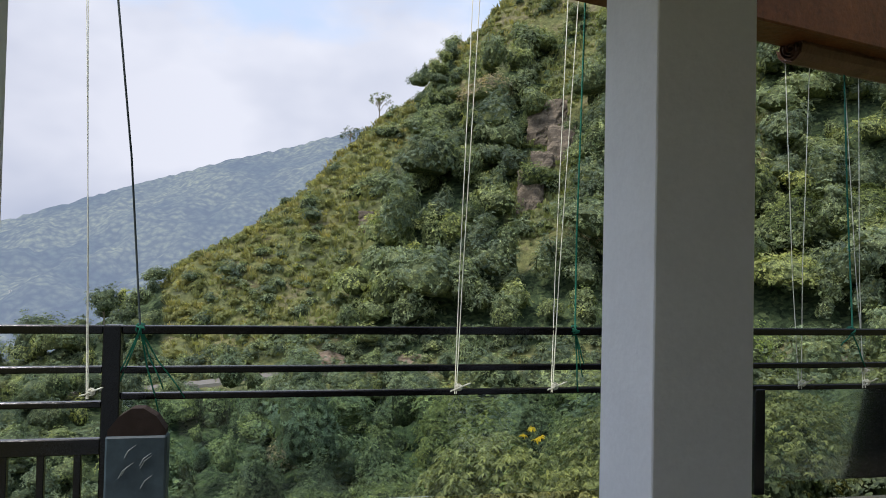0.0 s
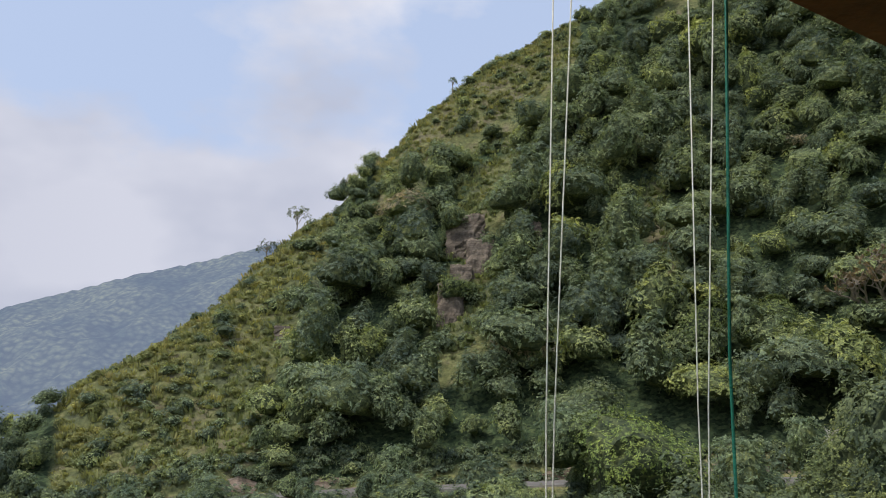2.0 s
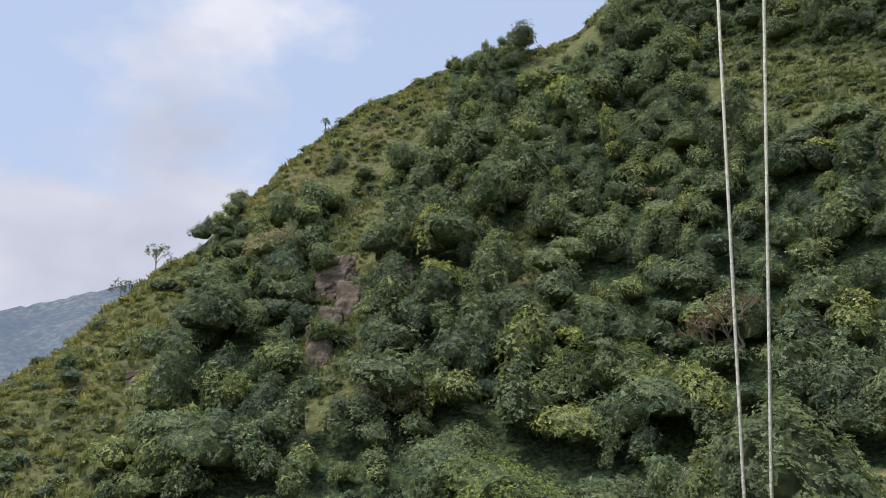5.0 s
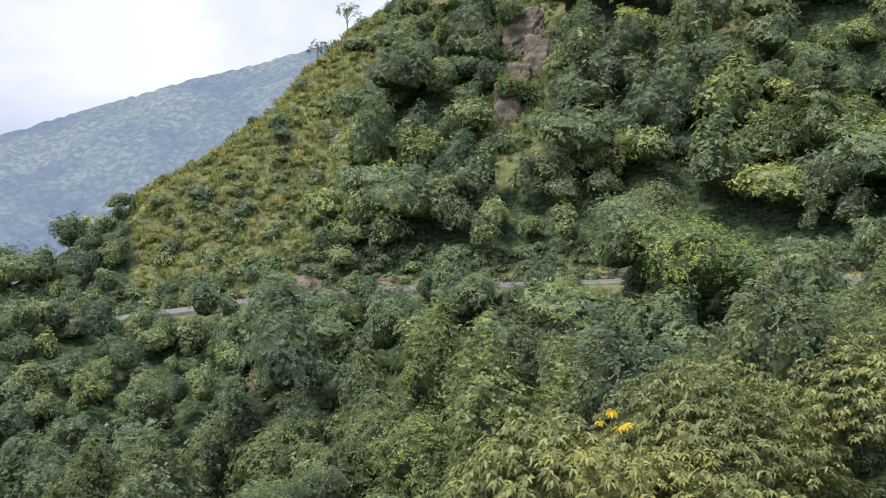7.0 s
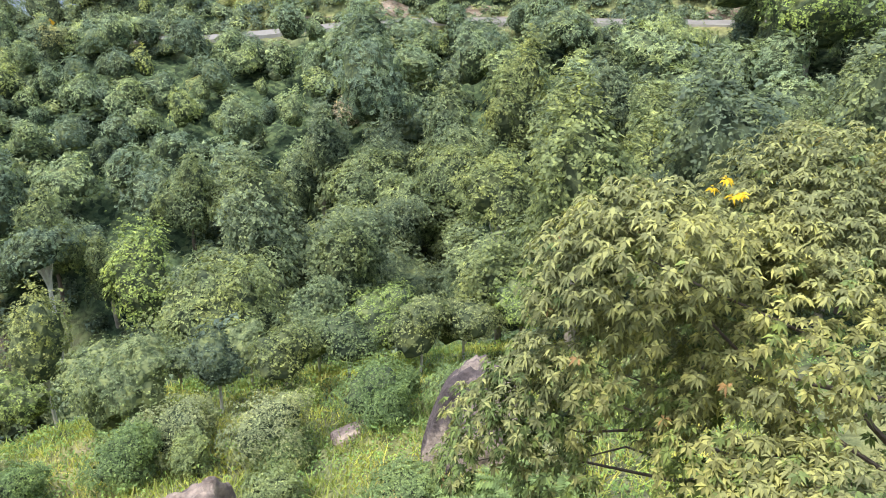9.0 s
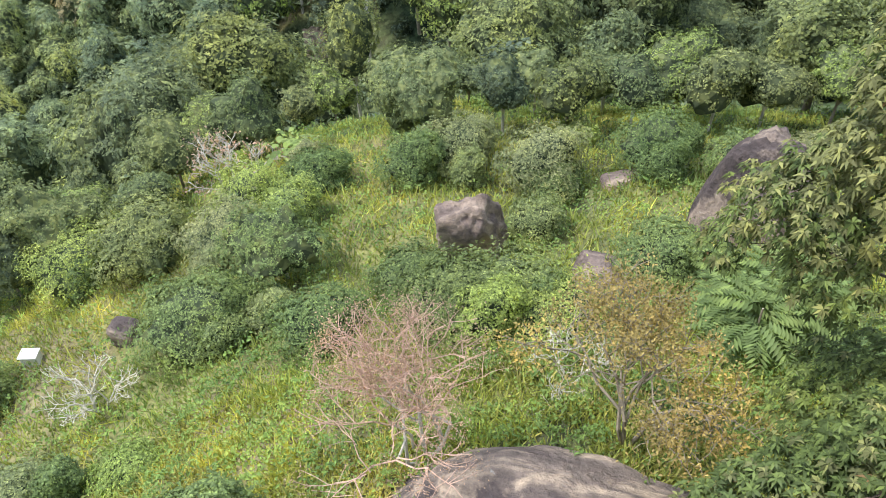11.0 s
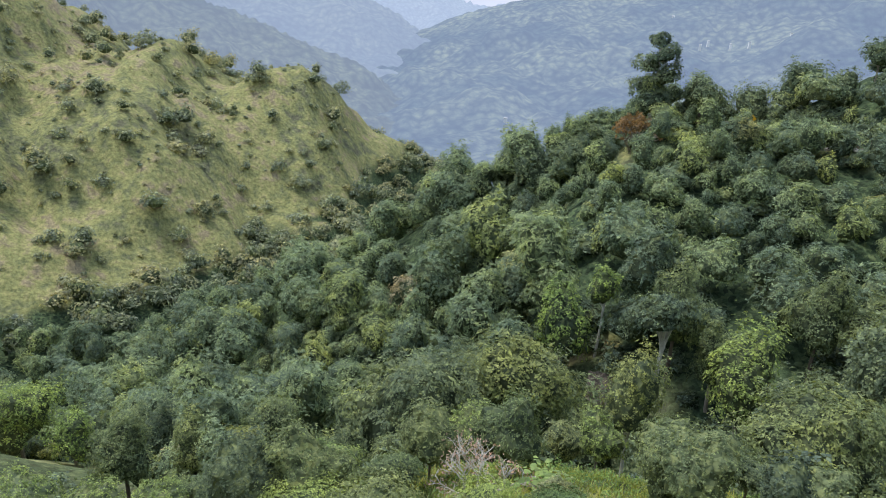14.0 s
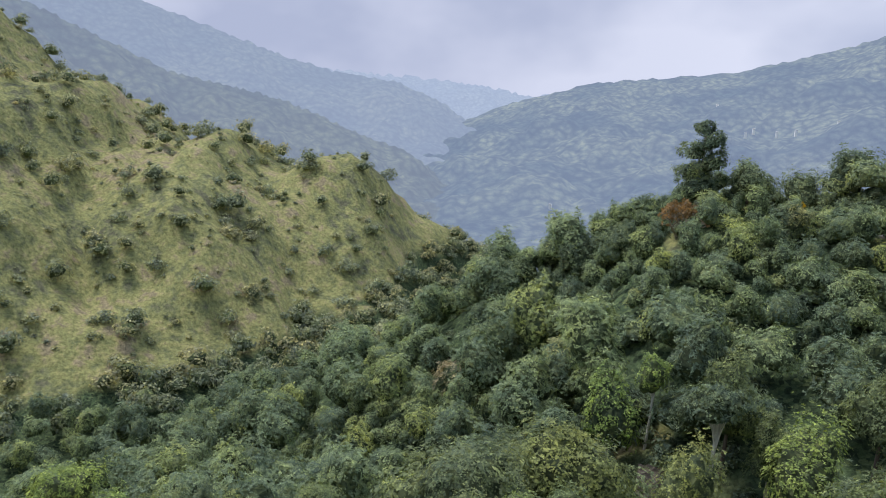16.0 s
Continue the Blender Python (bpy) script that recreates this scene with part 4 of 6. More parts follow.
for x, seed, tails in ((-0.83, 3, ((-0.19, -0.42), (0.14, -0.35), (0.26, -0.40), (-0.10, -0.3), (0.12, -0.5))), (1.873, 4, ((0.05, -0.3), (0.06, -0.22), (0.02, -0.4))), (3.98, 5, ((-0.1, -0.1), (0.1, -0.25)))):
    ob = new("rope_knot", mesh_of("rope_knot", *knot_shape(x, RY, 1.0, 0.034, seed, tails), [rope_green], smooth=True))
    ob.matrix_basis = HOUSE.copy()
    tagged(ob, "tangled green rope knot with loose ends round the top rail", "rope", "ropes of the rolled blinds")
for x, seed in ((1.068, 6), (1.712, 7), (-1.105, 8), (3.55, 9), (4.07, 10)):
    ob = new("cord_knot", mesh_of("cord_knot", *knot_shape(x + 0.02, RY - 0.03, 0.64, 0.022, seed, ((0.07, 0.03), (-0.06, -0.02))), [cord_white], smooth=True))
    ob.matrix_basis = HOUSE.copy()
    tagged(ob, "small knot of pale cord on the lowest rail", "rope", "ropes of the rolled blinds")

# rolled bamboo blind under the eaves
blind = house_thing("rolled_blind", "brown bamboo blind rolled up under the eaves", "blind")
blind.matrix_basis = HOUSE @ Matrix.Translation((3.585, 4.835, 3.07)) @ Matrix.Rotation(radians(15.2), 4, "Z") @ Matrix.Translation((-3.585, -4.74, -3.02))
turns = [(0.012 + 0.0065 * k / 3.0, k * 2 * math.pi / 12) for k in range(0, 12 * 4 + 1)]
v, f = [], []
for x in (3.585, 5.9):
    for r, a in turns:
        for e in (0.0, 0.004):
            v.append((x, 4.74 + (r + e) * math.cos(a), 3.02 + (r + e) * math.sin(a)))
n2 = len(turns) * 2
for k in range(len(turns) - 1):
    a = 2 * k
    f += [(a, a + 1, a + 3, a + 2), (n2 + a, n2 + a + 2, n2 + a + 3, n2 + a + 1), (a, a + 2, n2 + a + 2, n2 + a), (a + 1, n2 + a + 1, n2 + a + 3, a + 3)]
part("roll", (np.array(v), np.array(f)), bamboo_mat, blind)
part("hanging_bracket", box(3.62, 3.66, 4.72, 4.78, 3.05, 3.13, 0.004), rail_black, blind)
part("hanging_bracket", box(5.6, 5.64, 4.72, 4.78, 3.05, 3.13, 0.004), rail_black, blind)

# slate-blue post with a brown gabled cap beside the railing
stand = house_thing("planter_stand", "slate-blue scratched stand with a brown gabled cap beside the railing", "stand")
part("body", box(-0.955, -0.63, 4.42, 4.54, -0.13, 0.43, 0.012), slate_mat, stand)
gv = np.array([(-0.945, 4.43, 0.43), (-0.64, 4.43, 0.43), (-0.64, 4.43, 0.46), (-0.69, 4.43, 0.535), (-0.76, 4.43, 0.58), (-0.82, 4.43, 0.58), (-0.89, 4.43, 0.535), (-0.945, 4.43, 0.46)])
gb = gv + np.array([0, 0.1, 0])
gf = [(0, 1, 2, 7), (7, 2, 3, 6), (6, 3, 4, 5)]
part("cap", (np.concatenate([gv, gb]), np.array(gf + [tuple(8 + i for i in q[::-1]) for q in gf] + [(k, k + 8, (k + 1) % 8 + 8, (k + 1) % 8) for k in range(8)])), plain("weathered_brown_wood", (0.035, 0.024, 0.02), 0.8, 0.2, 14, 0.5, 0.4), stand, "weathered brown wooden cap")
rng = np.random.default_rng(77)
for k in range(6):
    x, z = rng.uniform(-0.93, -0.72), rng.uniform(0.12, 0.36)
    part("scratch", tube([(x, 4.417, z), (x + 0.02, 4.416, z + 0.04), (x + 0.06, 4.417, z + 0.07)], [0.002, 0.003, 0.001], 4), plain("pale_scratch", (0.3, 0.34, 0.35), 0.8) if k == 0 else bpy.data.materials["pale_scratch"], stand, "pale scratch" if k == 0 else "")


# ---- rocks ----
def rock_shape(seed, radii, cuts=14, rough=0.1, square=4.0, taper=0.0):
    """A boulder: blocky, with flat broken faces, worn edges, slanting beds and fine pits."""
    rng = np.random.default_rng(seed)
    v, f = ball((0, 0, 0), (1, 1, 1), rng, 0.0, cuts)
    r = (np.abs(v) ** square).sum(1) ** (-1 / square)
    planes = rng.normal(size=(9, 3))
    planes /= np.linalg.norm(planes, axis=1)[:, None]
    for p in planes:
        c = v @ p
        cut = rng.uniform(0.8, 1.02) / np.maximum(c, 0.2)
        r = np.where(c > 0.2, -np.log(np.exp(-r * 26) + np.exp(-cut * 26)) / 26, r)
    bed = Vector(rng.normal(size=3)).normalized()
    shift = Vector(rng.uniform(-20, 20, 3))
    w = np.empty(len(v))
    for k, q in enumerate(v):
        p = Vector(q)
        h = p.dot(bed) * 6 + noise.noise(p * 1.7 + shift) * 1.6
        w[k] = noise.fractal(p * 2.0 + shift, 0.9, 2.1, 6) * 0.9 + 0.35 * (abs((h % 1.0) - 0.5) - 0.25) + 0.5 * noise.ridged_multi_fractal(p * 2.6 + shift, 1.0, 2.0, 4, 0.9, 2.0) * 0.25
    out = v * (r + w * rough)[:, None]
    out[:, :2] *= (1 + taper * out[:, 2:])
    return out * np.asarray(radii), f


def boulder(place, radii, seed, label, turn=0.0, tilt=0.0, mat=None, cuts=14, rough=0.07, square=4.0, taper=0.0):
    ob = new("boulder", mesh_of("boulder", *rock_shape(seed, radii, cuts, rough, square, taper), [mat or boulder_mat], smooth=True))
    ob.matrix_basis = Matrix.Translation(place) @ Matrix.Rotation(turn, 4, "Z") @ Matrix.Rotation(tilt, 4, "X")
    return tagged(ob, label, "boulder", "boulders on the slope")


def on_ground(az, d, sink=0.0):
    x, y, _ = spot(az, d)
    return x, y, float(height([x], [y])[0]) - sink


x, y, z = on_ground(11, 6.2)
boulder((x, y, z - 2.1), (4.3, 2.9, 3.05), 19, "huge grey-brown weathered boulder streaked with pale lichen", 0.25, 0.0, boulder_pale, 44, 0.07, 2.5)
x, y, z = on_ground(1.6, 21.3)
tall = boulder((x, y, z - 0.7), (1.65, 1.5, 4.0), 12, "tall leaning dark grey boulder with white lichen", 0.0, 0.0, None, 32, 0.13)
tall.matrix_basis = tall.matrix_basis @ Matrix.Rotation(0.22, 4, "Y") @ Matrix.Rotation(-0.25, 4, "X")
x, y, z = on_ground(26.9, 18.9)
boulder((x, y, z + 0.55), (1.08, 0.95, 2.45), 13, "square brown-grey boulder in tall grass", 0.35, 0.25, boulder_tan, 26, 0.17, 3.3, 0.2)
x, y, z = on_ground(13.3, 16.9)
boulder((x, y, z + 0.1), (0.85, 0.75, 0.85), 14, "small brown-grey boulder in tall grass", 0.2, 0.0, boulder_tan)
x, y, z = on_ground(12.5, 24.0)
boulder((x, y, z), (0.9, 0.5, 0.5), 15, "low pale boulder in tall grass", 0.9, 0.0, boulder_tan)
x, y, z = on_ground(63.5, 21.5)
boulder((x, y, z + 0.1), (0.6, 0.5, 0.7), 16, "small dark boulder in yellow grass", 0.2, 0.0)
x, y, z = on_ground(49, 24.0)
boulder((x, y, z + 0.1), (1.6, 0.9, 0.9), 17, "pale weathered rock ledge among bushes", 0.8, 0.2, boulder_tan)

def cliff_shape(wide, tall, seed):
    """A stepped, jointed rock face whose rim runs back into the slope."""
    rng = np.random.default_rng(seed)
    nu, nv = 15, 17
    u, v = np.meshgrid(np.linspace(-1, 1, nu), np.linspace(-1, 1, nv), indexing="ij")
    beds = np.floor(v * 4.5 + 0.6 * np.sin(u * 3 + seed) + rng.uniform(-0.25, 0.25, u.shape))
    joints = np.floor(u * 3.5 + 0.5 * np.sin(v * 5 + seed))
    out = 0.35 * np.sin(beds * 12.9898 + joints * 4.7 + seed) + 0.25 * np.cos(joints * 7.3 + beds) + rng.uniform(-0.12, 0.12, u.shape)
    rim = np.clip(1.25 - np.maximum(np.abs(u) ** 2 + 0.4 * np.abs(v) ** 3, np.abs(v) ** 2 + 0.3 * rng.uniform(0, 1, u.shape)), -0.6, 1)
    x = u * wide + rng.uniform(-0.06, 0.06, u.shape) * wide
    z = v * tall + rng.uniform(-0.04, 0.04, u.shape) * tall
    y = -out * 0.16 * wide - rim * 0.35 * wide + v * tall * 0.45
    i = np.arange(nu * nv).reshape(nu, nv)
    return np.stack([x.ravel(), y.ravel(), z.ravel()], 1), np.stack([i[:-1, :-1], i[1:, :-1], i[1:, 1:], i[:-1, 1:]], -1).reshape(-1, 4)


for k, (az, d, wide, tall) in enumerate(((-8.3, 186, 5.0, 6.5), (-9.4, 178, 3.4, 6.0), (-7.1, 167, 3.0, 5.5), (-7.9, 174, 2.6, 4.5), (-13.0, 180, 4.0, 5.0), (4.8, 168, 4.5, 3.0), (39.5, 83, 1.5, 2.8), (44.5, 84, 1.2, 1.8), (-50, 185, 5, 4))):
    x, y, z = on_ground(az, d)
    ob = new("rock_outcrop", mesh_of("rock_outcrop", *cliff_shape(wide, tall, 40 + k), [cliff_mat]))
    ob.matrix_basis = Matrix.Translation((x, y, z + tall * 0.35)) @ Matrix.Rotation(radians(az), 4, "Z")
    tagged(ob, "bare brown jointed cliff rock showing through the woods", "rock", "bare rocks on the hill")


# ---- woods: far trees joined into masses, near trees as things ----
def scatter(x0, x1, y0, y1, step, seed):
    rng = np.random.default_rng(seed)
    x, y = np.meshgrid(np.arange(x0, x1, step), np.arange(y0, y1, step))
    return (x + rng.uniform(-0.48, 0.48, x.shape) * step).ravel(), (y + rng.uniform(-0.48, 0.48, y.shape) * step).ravel(), rng


def mass(name, label, templates, x, y, scale, tint, rng, mat, sink=0.5):
    z = height(x, y)
    vs, fs, ts, ws, bs, at = [], [], [], [], [], 0
    which = rng.integers(0, len(templates), len(x))
    turn = rng.uniform(0, 6.28, len(x))
    for k, (tv, tf, tw, tb) in enumerate(templates):
        i = np.nonzero(which == k)[0]
        if not len(i):
            continue
        c, s = np.cos(turn[i])[:, None], np.sin(turn[i])[:, None]
        sc = scale[i][:, None]
        sz = sc * rng.uniform(0.85, 1.25, (len(i), 1))
        v = np.stack([(tv[None, :, 0] * c - tv[None, :, 1] * s) * sc + x[i][:, None], (tv[None, :, 0] * s + tv[None, :, 1] * c) * sc + y[i][:, None], tv[None, :, 2] * sz + z[i][:, None] - sink], -1)
        b = np.stack([tb[None, :, 0] * c - tb[None, :, 1] * s, tb[None, :, 0] * s + tb[None, :, 1] * c, np.repeat(tb[None, :, 2], len(i), 0)], -1)
        vs.append(v.reshape(-1, 3))
        fs.append((tf[None] + (np.arange(len(i)) * len(tv))[:, None, None]).reshape(-1, tf.shape[1]) + at)
        ts.append(np.repeat(tint[i], len(tf)))
        ws.append(np.tile(tw, len(i)))
        bs.append(b.reshape(-1, 3))
        at += v.shape[0] * v.shape[1]
    ob = new(name, mesh_of(name, np.concatenate(vs), np.concatenate(fs), [mat, shade_hull], index=np.concatenate(ws), tint=np.concatenate(ts), bough=np.concatenate(bs)))
    return tagged(ob, label, "woods", kind="stuff")


def tussock(seed, wide, tall, blades):
    """A tuft of long grass: blades that spring from one root and bend over."""
    rng = np.random.default_rng(seed)
    a = rng.uniform(0, 6.28, blades)
    out = np.stack([np.cos(a), np.sin(a), np.zeros(blades)], 1)
    r = rng.uniform(0.05, 0.8, (blades, 1)) * wide
    foot = out * r * 0.7 - np.array([0, 0, 0.15])
    tip = out * r * 1.4 + np.array([0, 0, 1.0]) * tall * rng.uniform(0.5, 1.1, (blades, 1)) * (1.2 - 0.5 * r / wide)
    w = np.cross(out, np.array([0, 0, 1.0])) * rng.uniform(0.10, 0.24, (blades, 1))
    v = np.stack([foot - w, foot + w, tip + w * 0.35, tip - w * 0.35], 1).reshape(-1, 3)
    side = out * 0.35 + np.array([0, 0, 0.9])
    return v, np.arange(4 * blades).reshape(-1, 4), np.zeros(blades, int), side


FAR_TREES = []
for k in range(10):
    shape, tips = crown(100 + k, (4.2, 3.4, 2.7, 3.8, 2.3, 4.4, 2.4, 3.3, 5.0, 3.0)[k], (1.0, 1.0, 1.0, 0.8, 1.5, 2.5, 0.3, 3.0, 2.5, 0.5)[k], (7.0, 8.5, 10.0, 6.2, 12.0, 8.0, 5.0, 10.5, 9.5, 7.0)[k], (6, 5, 6, 6, 5, 6, 4, 5, 7, 5)[k], 460, 0.80, 0.6, 0.62, 3, per=2)
    FAR_TREES.append(shape)
SHRUBS = [crown(130 + k, 1.6, -0.5, 1.7, 3, 120, 0.5, 0.7, 0.56, 2, per=2)[0] for k in range(4)]
SOFT_SHRUBS = [(v, f, inner * 0, bough) for v, f, inner, bough in SHRUBS]
TUSSOCKS = [tussock(140 + k, (1.0, 1.3, 0.8, 1.6)[k], (0.85, 0.7, 0.95, 0.6)[k], 18) for k in range(4)]
x, y, rng = scatter(-330, 330, 60, 420, 5.3, 31)
az, d, rc, rr, behind, hill, lower, valley = zones(x, y)
tint = np.clip(rng.beta(1.0, 1.5, len(x)) + 0.3 * waves(x, y, 50, 9), 0, 1)
size = np.clip(rng.lognormal(0.12, 0.33, len(x)), 0.55, 2.0)
size = np.where(az > 20, size * 0.55, np.where(rc < 26, np.minimum(size, 0.85), size))
dome = np.array(spot(-17.5, 133))
hill &= np.hypot(x - dome[0], y - dome[1]) > 10
mass("woods_on_hill", "dense mixed green woods on the steep hill", FAR_TREES, x[hill], y[hill], size[hill], tint[hill], rng, leaf_wood)

x, y, rng = scatter(-200, 260, 60, 420, 1.55, 32)
az, d, rc, rr, behind, hill, lower, valley = zones(x, y)
flank = (az > -54) & (az < 24) & (d > 132) & (d < behind + 14) & (rr > 4.5) & hill_grass(x, y, height(x, y), -0.6)
dry = np.clip(0.62 - rc / 90 + rng.normal(size=len(x)) * 0.12 + 0.45 * waves(x, y, 22, 19), 0, 1)
mass("grass_on_hill", "long yellow-green grass on the open flank of the hill", TUSSOCKS, x[flank], y[flank], np.clip(rng.lognormal(0.0, 0.3, flank.sum()), 0.5, 2.0), dry[flank], rng, leaf_scrub, 0.1)
low = flank & (rng.random(len(x)) < 0.16 + 0.16 * (waves(x, y, 12, 31) > 0))
mass("scrub_on_hill", "low soft yellow-green scrub on the open flank of the hill", SOFT_SHRUBS, x[low], y[low], rng.uniform(0.45, 1.15, low.sum()), dry[low] * 0.75, rng, leaf_scrub, 0.25)
bushy = flank & (rng.random(len(x)) < np.where(rc < 10, 0.05, 0.05 + 0.2 * (waves(x, y, 16, 29) > 0.05)))
mass("bushes_on_hill", "scattered green bushes on the grassy flank of the hill", SHRUBS, x[bushy], y[bushy], np.clip(rng.lognormal(0.05, 0.4, bushy.sum()), 0.5, 2.4), rng.random(bushy.sum()) * 0.9, rng, leaf_wood, 0.2)

verge = (az > -62) & (az < 35) & (rr > 3.9) & (rr < 10) & (d > np.interp(az, [p[0] for p in ROAD_LINE], [p[1] for p in ROAD_LINE])) & ~((az > 7) & (az < 15) & (rr < 6) & (rng.random(len(x)) < 0.6))
mass("verge_bushes", "dusty green bushes on the bank above the road", SHRUBS, x[verge], y[verge], rng.uniform(0.5, 1.3, verge.sum()), rng.random(verge.sum()) * 0.7, rng, leaf_wood, 0.2)

# the gully and the slope below the road
MID_TREES = []
for k in range(7):
    shape, tips = crown(150 + k, (3.9, 3.4, 2.7, 4.2, 2.9, 3.2, 3.1)[k], (1.0, 0.8, 1.0, 1.0, 1.0, 3.0, 2.0)[k], (7.0, 8.5, 9.5, 6.6, 10.0, 9.5, 9.0)[k], (8, 7, 7, 8, 7, 7, 7)[k], 760, 0.54, 0.6, 0.62, 4, per=3)
    MID_TREES.append(shape)
x, y, rng = scatter(-260, 130, 10, 260, 6.6, 33)
az, d, rc, rr, behind, hill, lower, valley = zones(x, y)
NEAR_WOOD = lower & (d < 88)
far_low = lower & ~NEAR_WOOD
tint = np.clip(rng.beta(1.2, 1.6, len(x)) + 0.12 * waves(x, y, 40, 12), 0, 1)
size = np.clip(rng.lognormal(0.16, 0.3, len(x)), 0.6, 1.9)
size = np.where((az > 18) & (az < 46) & (d > 104), np.minimum(size, np.where((az < 34) & (rr < 13), 0.55, 0.85)), size)
mass("woods_below_road", "dense mixed green woods below the road", MID_TREES, x[far_low], y[far_low], size[far_low], tint[far_low], rng, leaf_mid)
spur_x, spur_y, rng = scatter(-130, 20, 80, 180, 4.4, 38)
az, d, rc, rr, behind, hill, lower, valley = zones(spur_x, spur_y)
spur = lower & (az > 17) & (az < 50) & (d > 104) & ~((az > 21) & (az < 34) & (rr < np.where(az < 28, 15, 11)))
mass("trees_on_spur", "small dense green trees closing the woods on the spur", MID_TREES, spur_x[spur], spur_y[spur], rng.uniform(0.4, 0.66, spur.sum()), rng.beta(1.2, 1.6, spur.sum()), rng, leaf_mid)
gully_x, gully_y, rng = scatter(-160, 40, 0, 140, 4.3, 39)
az, d, rc, rr, behind, hill, lower, valley = zones(gully_x, gully_y)
gully = lower & (az > 56) & (d > 52) & (d < 150)
mass("trees_in_gully", "small mixed green and yellow-green trees low in the gully", MID_TREES, gully_x[gully], gully_y[gully], rng.uniform(0.42, 0.8, gully.sum()), np.clip(rng.beta(1.6, 1.2, gully.sum()), 0, 1), rng, leaf_mid)
wood_x, wood_y = x[NEAR_WOOD], y[NEAR_WOOD]
x, y, rng = scatter(-120, 130, 90, 170, 4.6, 37)
az, d, rc, rr, behind, hill, lower, valley = zones(x, y)
lined = (az > -45) & (az < 31) & (rr > 5.2) & (rr < 13) & (d < np.interp(az, [p[0] for p in ROAD_LINE], [p[1] for p in ROAD_LINE])) & ~((az > 8.2) & (az < 16.6)) & ~((az > -5.2) & (az < -2.8)) & ~((az > -16.5) & (az < -14)) & ~(az < -28.5)
mass("trees_below_road", "leafy green trees along the outer edge of the road", MID_TREES, x[lined], y[lined], rng.uniform(0.55, 1.05, lined.sum()), rng.beta(1.2, 1.6, lined.sum()), rng, leaf_mid)

x, y, rng = scatter(-200, 110, 10, 200, 5.4, 34)
az, d, rc, rr, behind, hill, lower, valley = zones(x, y)
under = (az > -60) & (az < 92) & (d > 36) & (rr > 3.9) & (lower | (d < 50) | ((az > 20) & (az < 50) & (d < 145) & (rr > 5))) & (d < 170)
mass("undergrowth", "tangled green undergrowth between the trees", SHRUBS, x[under], y[under], rng.uniform(0.8, 1.9, under.sum()), rng.random(under.sum()) * 0.6, rng, leaf_wood, 0.2)

# valley floor and the grassy hill beyond
LOW_TREES = [crown(170 + k, 3.6, 0.0, 6.0, 3, 150, 1.1, 0.6, 0.56, 2, per=2)[0] for k in range(5)]
x, y, rng = scatter(-660, 40, -60, 560, 7.2, 35)
az, d, rc, rr, behind, hill, lower, valley = zones(x, y)
floor_wood = valley & (rng.random(len(x)) < np.where(az < 60, 0.75, 0.8))
sparse = (az > 61) & (az < 98) & (d > 240) & (d < 640) & ~valley & (rng.random(len(x)) < 0.07 + 0.25 * (waves(x, y, 60, 15) > 0.2))
pickw = floor_wood | sparse
mass("woods_in_valley", "hazy green woods along the valley floor", LOW_TREES, x[pickw], y[pickw], np.where(floor_wood[pickw], rng.uniform(0.9, 1.7, pickw.sum()), rng.uniform(0.4, 1.7, pickw.sum())), rng.random(pickw.sum()), rng, leaf_hazy)


x, y, rng = scatter(-560, -100, -60, 420, 5.0, 36)
az, d, rc, rr, behind, hill, lower, valley = zones(x, y)
dots = (az > 61) & (az < 96) & (d > 245) & (d < 500) & ~valley & ~lower & (rng.random(len(x)) < 0.13 + 0.62 * (waves(x, y, 40, 45) > 0.12))
mass("scrub_in_valley", "dots of dry green scrub on the grassy valley side", SOFT_SHRUBS, x[dots], y[dots], np.clip(rng.lognormal(0.0, 0.75, dots.sum()), 0.3, 4.5), rng.random(dots.sum()), rng, leaf_hazy, 0.2)


# near woods: every tree a thing with trunk and crown
def tree_kind(seed, radius, low, high, lobes, count, leaf, foot, leafmat, barkmat, label):
    shape, tips = crown(seed, radius, low, high, lobes, int(count * 2.5), leaf * 1.1, 0.6, 0.62, 5, per=4)
    root = thing("tree", (0, 0, -300), label, "tree", "trees below the terrace")
    part("trunk", trunk_shape(seed, (low + high) * 0.55, foot, tips[:6]), barkmat, root)
    part("crown", shape, leafmat, root)
    return root


NEAR_KINDS = [
    tree_kind(201, 3.9, 1.5, 7.6, 13, 1300, 0.30, 0.26, leaf_tree, bark, "broad green tree with a dense rounded crown in the gully"),
    tree_kind(202, 3.3, 2.0, 8.0, 12, 1200, 0.32, 0.22, leaf_tree, bark, "broad-leaved green tree with a lumpy crown in the gully"),
    tree_kind(203, 2.7, 1.0, 10.5, 14, 1200, 0.32, 0.22, leaf_tree, bark, "tall narrow tree hung with green climbers"),
    tree_kind(204, 2.9, 4.5, 11.5, 11, 1200, 0.26, 0.2, leaf_tree, bark_pale, "grey-green tree with a pale stem in the gully"),
    tree_kind(205, 4.3, 2.0, 6.8, 14, 1400, 0.30, 0.28, leaf_tree, bark, "wide spreading green tree in the gully"),
    tree_kind(206, 2.0, 0.5, 5.2, 9, 800, 0.26, 0.15, leaf_tree, bark, "small bushy green tree in the gully"),
    tree_kind(207, 2.7, 1.5, 9.0, 12, 1200, 0.28, 0.2, leaf_tree, bark_dark, "upright green tree with an uneven crown in the gully"),
]
zs, wood_az = height(wood_x, wood_y), az_d(wood_x, wood_y)[0]
rng = np.random.default_rng(51)
